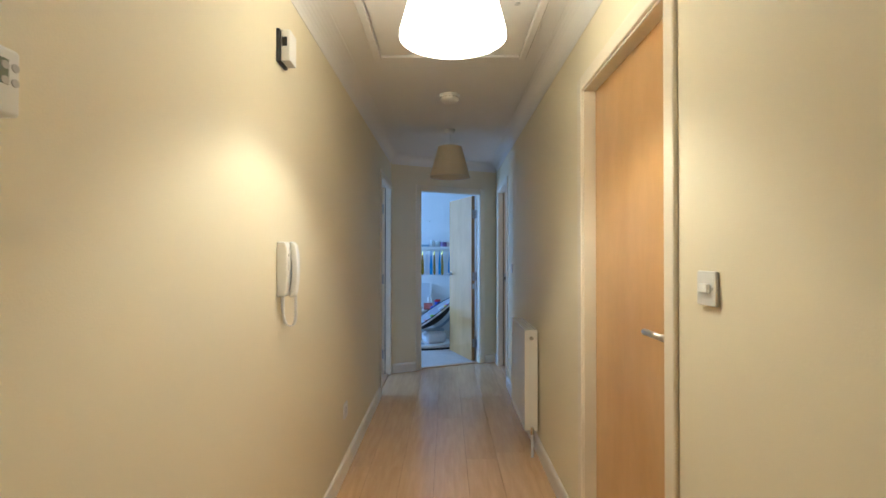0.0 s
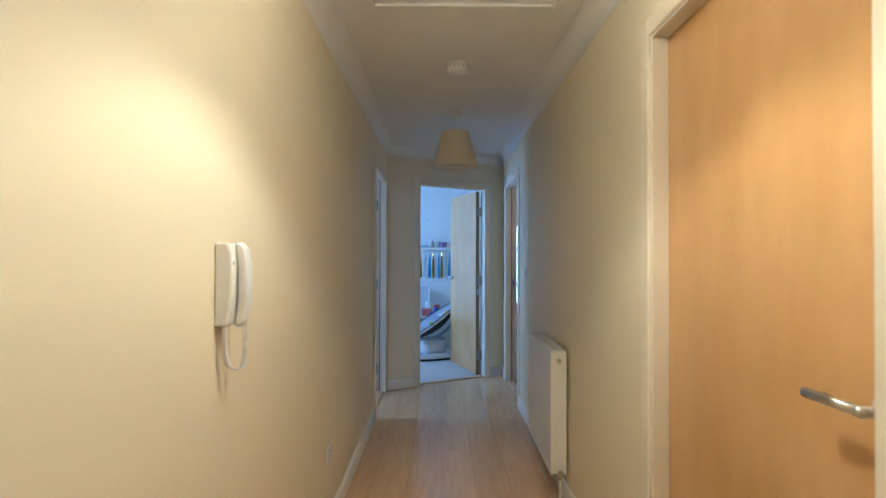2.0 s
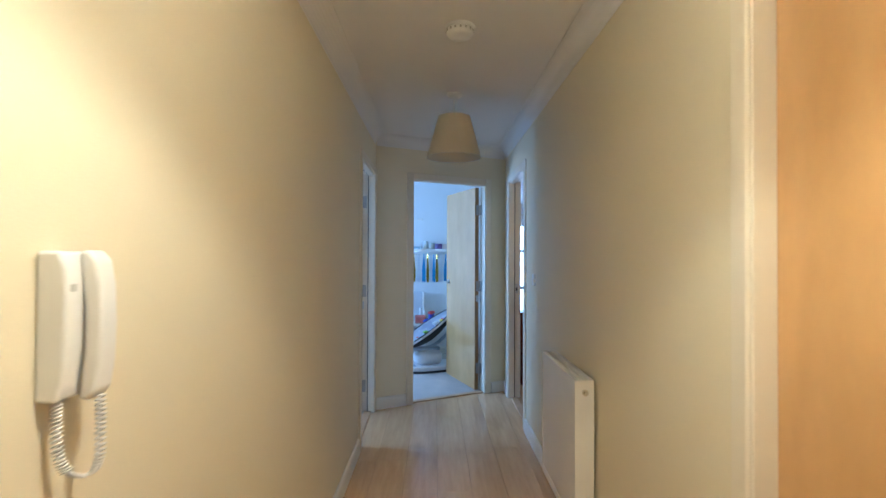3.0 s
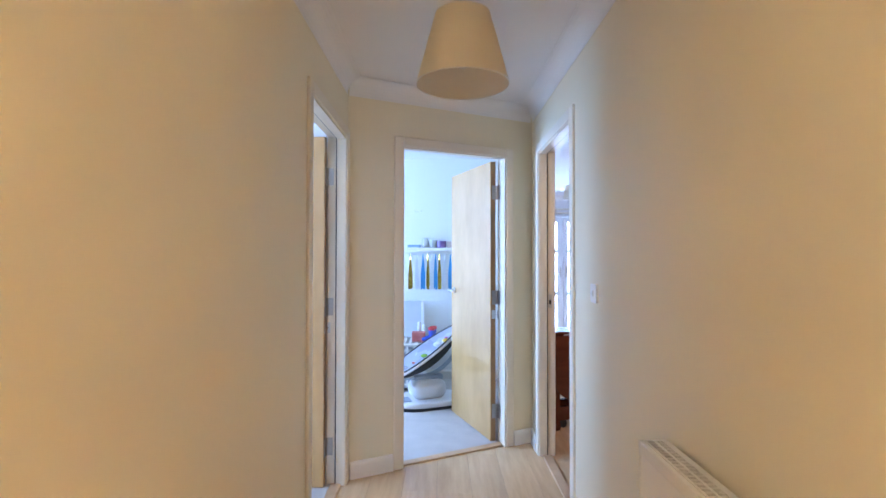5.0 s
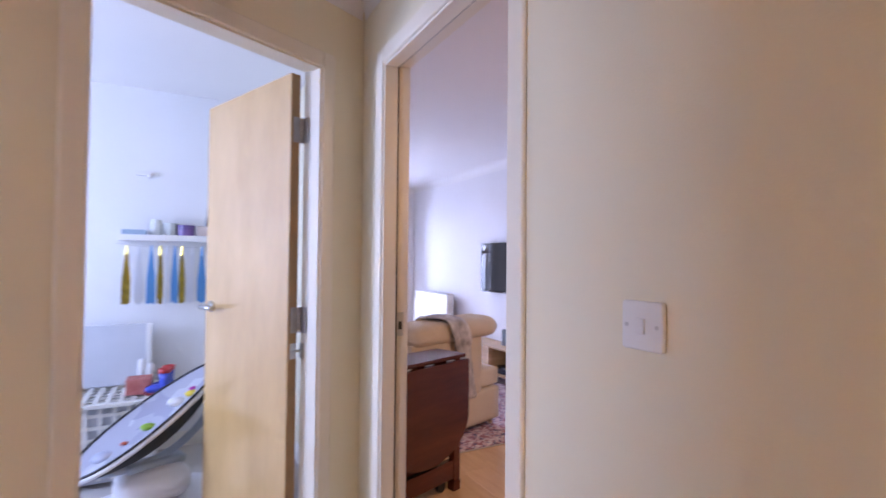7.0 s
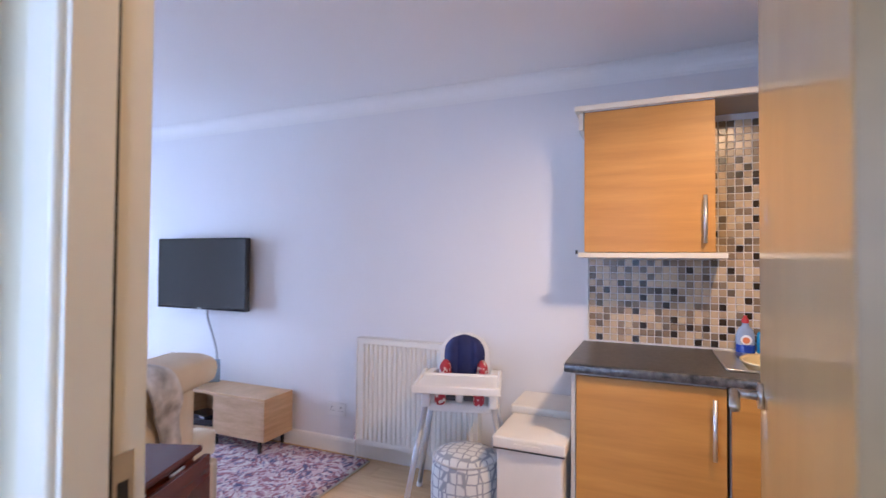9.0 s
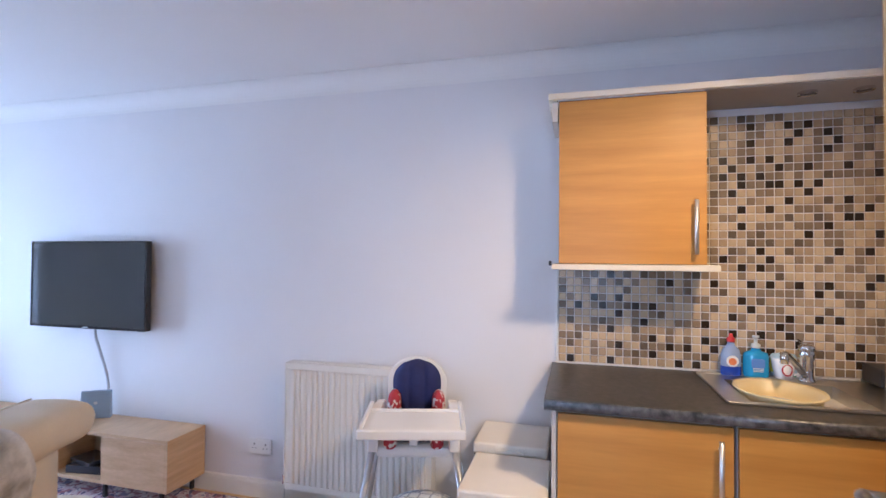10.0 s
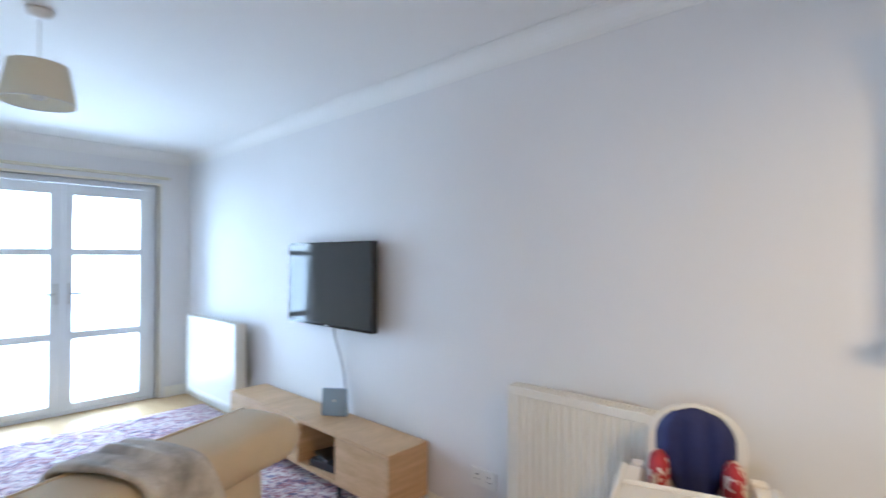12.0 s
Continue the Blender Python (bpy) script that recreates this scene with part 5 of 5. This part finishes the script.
def pouf():
    p = thing("pouf", pose(2.47, 5.83, 0.0), "round pouf with a grey lattice pattern", "pouf")
    bm = bmesh.new()
    lathe(bm, [(0, 0), (0.13, 0), (0.155, 0.02), (0.165, 0.10), (0.165, 0.26), (0.158, 0.345), (0.14, 0.385), (0.09, 0.40), (0, 0.405)], 40)
    part("cover", bm, lattice("lattice_cloth", (0.66, 0.67, 0.66), (0.30, 0.32, 0.36), 22), p, smooth=True)
    bm = bmesh.new()
    tube(bm, [(0.152 * math.cos(a), 0.152 * math.sin(a), 0.368) for a in [2 * math.pi * i / 40 for i in range(41)]], 0.005, 6)
    part("piping", bm, plain("piping_grey", (0.5, 0.5, 0.5)), p, smooth=True)


pouf()


def storage_bin(m, label, w=0.32, d=0.36, h=0.58):
    b = thing("storage_bin", m, label, "bin", "white bins")
    wt = material("bin_white", (0.80, 0.75, 0.66), 0.35)
    bm = bmesh.new()
    box(bm, -d / 2 + 0.02, d / 2 - 0.02, -w / 2 + 0.015, w / 2 - 0.015, 0, h - 0.03)
    part("body", bm, wt, b, bevel=0.012, seg=3)
    boxes("lid", wt, b, (-d / 2, d / 2, -w / 2, w / 2, h - 0.03, h + 0.02), bevel=0.010, seg=3)
    # black band paints the shade of a slit below the lid
    boxes("lid_gap", BLACK, b, (-d / 2 + 0.006, d / 2 - 0.006, -w / 2 + 0.006, w / 2 - 0.006, h - 0.036, h - 0.0305))
    boxes("lid_grip", wt, b, (-d / 2 - 0.008, -d / 2, -0.06, 0.06, h - 0.02, h), bevel=0.003)
    return b


storage_bin(pose(2.52, 5.50, 0), "white plastic lidded bin beside the worktop", h=0.512)
storage_bin(pose(2.88, 5.52, 0), "slightly taller white plastic lidded bin against the wall", d=0.30, h=0.54)

structure("curtain_track", plain("track_cream", (0.72, 0.66, 0.52), 0.4), "slim cream curtain track above the glazed doors", "curtain track", (1.2, 2.86, FAR_Y - 0.035, FAR_Y - 0.001, 2.10, 2.125), bevel=0.003)

# ---- nursery ----
shelf = thing("wall_shelf", pose(-0.13, 7.62, 1.362), "white floating shelf on the nursery wall", "shelf")
boxes("board", WHITE_PLASTIC, shelf, (-0.28, 0.30, -0.20, 0.0, 0, 0.038), bevel=0.002)


def keepsake(name, label, category, x, y, builder, mat, z=1.4005):
    bm = bmesh.new()
    builder(bm)
    ob = part(name, bm, mat, smooth=False, bevel=0.003)
    ob.matrix_world = pose(x, y, z)
    return tagged(ob, label, category, "things on the shelf")


keepsake("blue_tray", "flat pale blue box on the shelf", "box", -0.33, 7.52, lambda b: box(b, -0.065, 0.065, -0.06, 0.06, 0, 0.03), plain("pale_blue", (0.30, 0.42, 0.52)))
keepsake("glass_jar", "small pale jar on the shelf", "jar", -0.215, 7.53, lambda b: lathe(b, [(0, 0), (0.035, 0), (0.037, 0.07), (0.03, 0.085), (0.03, 0.10), (0, 0.10)]), plain("jar_pale", (0.62, 0.64, 0.62), 0.2))
keepsake("pale_pot", "grey-green pot on the shelf", "pot", -0.13, 7.53, lambda b: lathe(b, [(0, 0), (0.04, 0), (0.046, 0.08), (0, 0.08)]), plain("pot_grey", (0.48, 0.5, 0.46)))
keepsake("purple_tin", "round purple and black tin on the shelf", "tin", -0.045, 7.52, lambda b: lathe(b, [(0, 0), (0.05, 0), (0.05, 0.055), (0.052, 0.056), (0.052, 0.07), (0, 0.07)]), material("tin_purple", (0.30, 0.16, 0.42), 0.3, scale=14, second=(0.05, 0.04, 0.12)))
keepsake("beige_box", "small beige card box on the shelf", "box", 0.055, 7.52, lambda b: box(b, -0.04, 0.04, -0.05, 0.05, 0, 0.065), plain("card_beige", (0.6, 0.48, 0.42)))
keepsake("dark_bottle", "tall dark slim bottle on the shelf", "bottle", 0.085, 7.50, lambda b: lathe(b, [(0, 0), (0.018, 0), (0.018, 0.10), (0.009, 0.14), (0.009, 0.19), (0, 0.19)]), plain("bottle_dark", (0.05, 0.06, 0.09), 0.2))


def garland():
    """A row of tissue tassels on a string under the shelf."""
    g = thing("tassel_garland", pose(0, 7.47, 0), "garland of blue, white and gold paper tassels", "garland")
    bm = bmesh.new()
    tube(bm, smooth_path([(-0.42, 0, 1.345), (-0.28, 0, 1.325), (-0.14, 0, 1.325), (0.0, 0, 1.325), (0.16, 0, 1.345)], 6), 0.0015, 5)
    part("string", bm, plain("string_grey", (0.5, 0.5, 0.5)), g)
    blue, white = material("blue_tissue", (0.09, 0.36, 0.72), 0.8), material("white_tissue", (0.74, 0.76, 0.80), 0.8)
    gold = material("gold_foil", (0.86, 0.68, 0.14), 0.16, 0.85, vary=0.4, scale=30)
    random.seed(4)
    for x, m, w, label in ((-0.365, gold, 0.03, "gold foil tassel"), (-0.30, white, 0.028, "white tissue tassel"), (-0.235, blue, 0.026, "blue tissue tassel"), (-0.185, gold, 0.018, "gold foil tassel"), (-0.145, white, 0.02, "white tissue tassel"),
                           (-0.105, blue, 0.024, "blue tissue tassel"), (-0.065, gold, 0.024, "gold foil tassel"), (-0.005, white, 0.028, "white tissue tassel"), (0.05, blue, 0.03, "blue tissue tassel"), (0.10, gold, 0.02, "gold foil tassel")):
        w *= 0.78
        bm = bmesh.new()
        lathe(bm, [(0, 1.335), (0.004, 1.335), (0.007, 1.30), (0.009, 1.275)], 10, (x, 0, 0))
        for k in range(26):
            a, r, end = random.uniform(0, 6.283), random.uniform(0.2, 1.0), random.uniform(0.965, 1.01)
            px, py = x + w * r * math.cos(a), 0.6 * w * r * math.sin(a)
            q = [bm.verts.new(v) for v in ((x + 0.006 * math.cos(a) - 0.003, 0.006 * math.sin(a), 1.28), (x + 0.006 * math.cos(a) + 0.003, 0.006 * math.sin(a) + 0.001, 1.28), (px + 0.005, py + 0.002, 1.12), (px - 0.004, py, 1.12))]
            e = [bm.verts.new(v) for v in ((px + 0.006, py + 0.003, end), (px - 0.004, py, end))]
            bm.faces.new(q), bm.faces.new((q[3], q[2], e[0], e[1]))
        part("tassel", bm, m, g, label)
    return g


garland()
hook = thing("wall_hook", pose(-0.283, 7.62, 1.80), "small white plastic bracket on the nursery wall", "bracket")
bm = bmesh.new()
box(bm, -0.05, 0.03, -0.03, 0, -0.012, 0.012)
cyl(bm, (0.02, -0.02, 0), (0.02, -0.06, -0.03), 0.006)
part("plate", bm, WHITE_PLASTIC, hook, bevel=0.003)


def lattice_table():
    t = thing("lattice_stool", pose(-0.47, 7.33, 0.006), "white slatted lattice storage bench", "bench")
    cream = material("lattice_white", (0.72, 0.69, 0.62), 0.5)
    W, D, H = 0.29, 0.24, 0.46
    for x in (-W, W - 0.04):
        for y in (-D, D - 0.04):
            boxes("post", cream, t, (x, x + 0.04, y, y + 0.04, 0, H - 0.02), bevel=0.003)
    boxes("top_frame", cream, t, (-W - 0.01, W + 0.01, -D - 0.01, -D + 0.03, H - 0.02, H), (-W - 0.01, W + 0.01, D - 0.03, D + 0.01, H - 0.02, H), (-W - 0.01, -W + 0.03, -D + 0.03, D - 0.03, H - 0.02, H), (W - 0.03, W + 0.01, -D + 0.03, D - 0.03, H - 0.02, H), bevel=0.003)
    for i in range(9):
        x = -W + 0.05 + i * (2 * W - 0.1) / 8
        boxes("top_slat", cream, t, (x - 0.012, x + 0.012, -D + 0.03, D - 0.03, H - 0.014, H - 0.004))
    for i in range(6):
        y = -D + 0.06 + i * (2 * D - 0.12) / 5
        boxes("cross_slat", cream, t, (-W + 0.03, W - 0.03, y - 0.010, y + 0.010, H - 0.022, H - 0.0145))
    for i in range(8):
        x = -W + 0.06 + i * (2 * W - 0.12) / 7
        boxes("side_slat", cream, t, (x - 0.009, x + 0.009, -D + 0.008, -D + 0.016, 0.05, H - 0.02))
    for i in range(6):
        z = 0.07 + i * 0.065
        boxes("side_rail", cream, t, (-W + 0.04, W - 0.04, -D + 0.017, -D + 0.024, z - 0.009, z + 0.009))
    boxes("liner", plain("liner_grey", (0.45, 0.45, 0.46), 0.8), t, (-W + 0.045, W - 0.045, -D + 0.03, D - 0.03, 0.03, H - 0.03))
    return t


lattice_table()
panel = thing("pinboard", pose(-0.55, 7.50, 0.467), "pale grey framed board standing on the bench", "board")
boxes("board", plain("board_grey", (0.55, 0.57, 0.60), 0.6), panel, (-0.30, 0.295, 0.0, 0.018, 0.002, 0.375), bevel=0.002)
boxes("upright", WHITE_PLASTIC, panel, (0.296, 0.325, -0.01, 0.025, 0.0, 0.375), bevel=0.003)
tagged(boxes("red_box", material("box_red", (0.55, 0.18, 0.15), 0.6, scale=30, second=(0.42, 0.10, 0.08)), None, (-0.335, -0.205, 7.22, 7.34, 0.4665, 0.555), bevel=0.003), "small red cardboard box on the bench", "box")


def boot(m):
    b = thing("child_boot", m, "blue child's rain boot with a red top", "boot", "pair of rain boots")
    blue = material("boot_blue", (0.03, 0.06, 0.42), 0.3, scale=40, second=(0.05, 0.10, 0.5))
    bm = bmesh.new()
    lathe(bm, [(0.03, 0.03), (0.03, 0.05), (0.028, 0.08), (0.033, 0.12), (0.031, 0.12), (0.026, 0.08), (0.026, 0.05)], 20, (0.02, 0, 0))
    part("shaft", bm, blue, b, smooth=True)
    bm = bmesh.new()
    ball(bm, (-0.015, 0, 0.03), 0.03, 2.2, 0.95, 0.9)
    part("foot", bm, blue, b, smooth=True)
    boxes("sole", plain("sole_red", (0.4, 0.05, 0.05)), b, (-0.08, 0.05, -0.028, 0.028, 0.0, 0.012), bevel=0.005)
    bm = bmesh.new()
    lathe(bm, [(0.0335, 0.118), (0.035, 0.12), (0.035, 0.142), (0.031, 0.142), (0.031, 0.118)], 20, (0.02, 0, 0))
    part("cuff", bm, RED, b, "red cuff", smooth=True)
    return b


boot(pose(-0.20, 7.20, 0.4665, 0, 0, 10) @ pose(0.04, 0, 0))
boot(pose(-0.19, 7.27, 0.4665, 0, 0, 18) @ pose(0.05, 0, 0))
for x, h in ((-0.27, 0.16), (-0.225, 0.13)):
    bm = bmesh.new()
    lathe(bm, [(0, 0), (0.02, 0), (0.02, h), (0.012, h + 0.01), (0, h + 0.01)], 16)
    ob = part("lotion_bottle", bm, WHITE_PLASTIC, smooth=True)
    ob.matrix_world = pose(x, 7.42, 0.4665)
    tagged(ob, "slim white plastic bottle on the bench", "bottle", "bottles on the bench")


def bouncer():
    """A powered baby bouncer: a rocker-shaped base, a motor housing, a curved arm and a long tilted seat."""
    b = thing("baby_bouncer", pose(-0.17, 6.72, 0.006, 0, 0, 20), "white powered baby bouncer with a grey seat", "baby bouncer")
    white, grey = material("bouncer_white", (0.76, 0.74, 0.74), 0.3), material("bouncer_silver", (0.40, 0.47, 0.55), 0.3)
    bm = bmesh.new()
    pts = [(0.31 * math.copysign(abs(math.cos(a)) ** 0.6, math.cos(a)), 0.20 * math.copysign(abs(math.sin(a)) ** 0.7, math.sin(a))) for a in [2 * math.pi * i / 48 for i in range(48)]]
    prism(bm, pts, 0.022, 0.07, "z")
    for v in bm.verts:
        v.co.z += 0.035 * max(0, (abs(v.co.x) - 0.1)) * (1 if v.co.z < 0.05 else 0.2)
    part("base", bm, white, b, bevel=0.015, seg=3)
    bm = bmesh.new()
    prism(bm, [(x * 0.97, y * 0.97) for x, y in pts], 0.0, 0.0215, "z")
    part("base_skirt", bm, BLACK, b, "black rubber base skirt")
    bm = bmesh.new()
    soft_box(bm, -0.15, 0.15, -0.11, 0.11, 0.066, 0.225, 0.06, 0.01)
    part("motor_housing", bm, white, b, "white motor housing", smooth=True)
    boxes("control_panel", plain("panel_grey", (0.35, 0.4, 0.48)), b, (-0.25, -0.17, -0.12, 0.02, 0.071, 0.078), bevel=0.003)
    bm = bmesh.new()
    soft_box(bm, -0.12, 0.14, -0.05, 0.05, 0.215, 0.262, 0.02)
    part("carriage", bm, grey, b, smooth=True)
    bm = bmesh.new()
    tube(bm, smooth_path([(-0.30, -0.02, 0.27), (-0.12, -0.01, 0.245), (0.06, 0, 0.27), (0.20, 0, 0.36), (0.275, 0, 0.47), (0.27, 0, 0.56)], 8), 0.019, 12)
    part("arm", bm, grey, b, "curved silver arm", smooth=True)
    M = pose(-0.02, -0.02, 0.475, 0, -33, 0)
    A, B = 0.385, 0.19

    def dish(depth, lift, inset, name, mat, label):
        bm = bmesh.new()
        rings = []
        for j in range(9):
            f = j / 8
            n = 1 if j == 0 else 40
            ring = [bm.verts.new(M @ Vector((A * inset * f * math.cos(t), B * inset * f * math.sin(t) * (1 - 0.12 * math.cos(t)), lift - depth * (1 - f ** 2.2)))) for t in [2 * math.pi * k / n for k in range(n)]]
            rings.append(ring)
        for k in range(40):
            bm.faces.new((rings[0][0], rings[1][k], rings[1][(k + 1) % 40]))
        for p, q in zip(rings[1:], rings[2:]):
            for k in range(40):
                bm.faces.new((p[k], p[(k + 1) % 40], q[(k + 1) % 40], q[k]))
        return part(name, bm, mat, b, label, smooth=True)

    dish(0.125, -0.012, 0.99, "seat_shell", plain("mesh_black", (0.02, 0.02, 0.022), 0.8), "black mesh underside")
    dish(0.035, 0.010, 0.985, "seat_fabric", spotted("toy_print", (0.33, 0.33, 0.37), ((0.42, 0.42, 0.45), (0.27, 0.27, 0.32)), 14, 0.4), "grey fabric with coloured animal shapes")
    for r, z, m in ((0.012, -0.004, white), (0.006, 0.013, BLACK)):
        bm = bmesh.new()
        tube(bm, [M @ Vector((A * math.cos(t), B * math.sin(t) * (1 - 0.12 * math.cos(t)), z)) for t in [2 * math.pi * k / 48 for k in range(49)]], r, 8)
        part("seat_rim", bm, m, b, smooth=True)
    for x, y, r, c in ((0.19, -0.06, 0.034, (0.70, 0.50, 0.05)), (0.215, -0.02, 0.022, (0.45, 0.04, 0.25)), (0.12, -0.02, 0.045, (0.66, 0.65, 0.64)), (-0.04, -0.04, 0.032, (0.25, 0.45, 0.05)), (-0.15, -0.02, 0.016, (0.55, 0.10, 0.05)), (-0.24, 0.0, 0.05, (0.40, 0.42, 0.50))):
        bm = bmesh.new()
        ball(bm, M @ Vector((x, y, -0.015)), r, 1, 1, 0.5, 14, 8)
        part("soft_toy_patch", bm, plain("patch", c, 0.8), b, smooth=True)
    return b


bouncer()


# ---- floor planks ----
def planks(floor, x0, x1, y0, y1, seed):
    """Laminate planks along y, with staggered ends and fine open joints."""
    random.seed(seed)
    w, length, gap = 0.195, 1.28, 0.0008
    meshes = {}
    x = x0
    while x < x1 - 0.01:
        xe, y = min(x + w, x1), y0 - random.uniform(0.1, 1.1)
        while y < y1:
            ya, yb = max(y, y0), min(y + length, y1)
            if yb - ya > 0.02:
                key = (round(xe - x, 3), round(yb - ya, 3))
                if key not in meshes:
                    bm = bmesh.new()
                    hx, hy, b = key[0] / 2 - gap / 2, key[1] / 2 - gap / 2, 0.0006
                    low, mid, top = [[bm.verts.new((sx * (hx - i), sy * (hy - i), z)) for sx, sy in ((-1, -1), (1, -1), (1, 1), (-1, 1))] for i, z in ((0, -0.0079), (0, -b), (b, 0.0))]
                    for p, q in ((low, mid), (mid, top)):
                        for k in range(4):
                            bm.faces.new((p[k], p[(k + 1) % 4], q[(k + 1) % 4], q[k]))
                    bm.faces.new(top)
                    bmesh.ops.recalc_face_normals(bm, faces=bm.faces)
                    me = bpy.data.meshes.new("plank")
                    bm.to_mesh(me)
                    bm.free()
                    me.materials.append(LAMINATE)
                    meshes[key] = me
                ob = new("plank", meshes[key])
                ob.parent = floor
                ob.location = ((x + xe) / 2, (ya + yb) / 2, 0)
            y += length
        x += w


planks(floor_hall, -0.655, 0.655, -1.1, 5.88, 2)
planks(floor_lounge, 0.657, TV_X, 3.3, FAR_Y + 0.05, 3)


# ---- mosaic tiles ----
def mosaic_glaze(name, color):
    """Glazed mosaic in one of its five shades, slightly uneven."""
    return material(name, color, 0.25, vary=0.14, scale=22, grain=0.06, grain_scale=150)


def mosaic():
    wall = bpy.data.objects["wall_lounge_east"]
    pitch, s, z0, z1 = 0.0365, 0.0318, 0.874, 2.03
    boxes("grout_bed", material("grout", (0.80, 0.76, 0.70), 0.85), wall, (3.0405, TV_X + 0.001, K1, K0 - 0.002, 0.83, 2.03))
    boxes("tile_trim", WHITE_PLASTIC, wall, (3.033, TV_X + 0.001, K0 - 0.001, K0 + 0.009, 0.868, 1.318), bevel=0.001)

    def shape(bm, y, z):
        h, b = s / 2, 0.002
        back, front = [[bm.verts.new((x, y + sy * (h - i), z + sz * (h - i))) for sy, sz in ((-1, -1), (1, -1), (1, 1), (-1, 1))] for x, i in ((3.0404, 0), (3.0365, 0))]
        face = [bm.verts.new((3.035, y + sy * (h - b), z + sz * (h - b))) for sy, sz in ((-1, -1), (1, -1), (1, 1), (-1, 1))]
        for p, q in ((back, front), (front, face)):
            for k in range(4):
                bm.faces.new((p[k], p[(k + 1) % 4], q[(k + 1) % 4], q[k]))
        bm.faces.new(face)

    bm = bmesh.new()
    shape(bm, 0, 0)
    bmesh.ops.recalc_face_normals(bm, faces=bm.faces)
    glazes = [mosaic_glaze(k, c) for k, c in (("glaze_cream", (0.63, 0.465, 0.285)), ("glaze_sand", (0.47, 0.335, 0.20)), ("glaze_taupe", (0.275, 0.195, 0.12)), ("glaze_umber", (0.15, 0.11, 0.07)), ("glaze_dark_brown", (0.034, 0.021, 0.012)))]
    meshes = []
    for g in glazes:
        me = bpy.data.meshes.new("tile")
        bm.to_mesh(me)
        me.materials.append(g)
        meshes.append(me)
    bm.free()
    rng, shade = random.Random(31), {}
    rest, rows, cols = bmesh.new(), int((z1 - z0) / pitch), int((K0 - 0.004 - K1) / pitch)
    count = 0
    for c in range(cols):
        for r in range(rows):
            y, z = K0 - 0.004 - (c + 0.5) * pitch, z0 + (r + 0.5) * pitch
            near = {shade.get((c - 1, r)), shade.get((c, r - 1))}
            pick = rng.choices(range(5), (34, 16, 23, 9, 18))[0]
            if pick >= 3 and near & {3, 4}:
                pick = rng.choices(range(5), (40, 19, 28, 5, 8))[0]
            shade[c, r] = pick
            if y > 4.76 and z > 1.33:
                continue
            if count < 298 and y > 4.37 and (y > 4.76 or z < 1.33):
                ob = new("tile", meshes[pick])
                ob.parent = wall
                ob.location = (0, y, z)
                count += 1
            else:
                first = len(rest.faces)
                shape(rest, y, z)
                rest.faces.ensure_lookup_table()
                for f in rest.faces[first:]:
                    f.material_index = pick
    field = part("tile_field", rest, glazes[0], wall)
    for g in glazes[1:]:
        field.data.materials.append(g)
    tagged(field, kind="stuff")


mosaic()
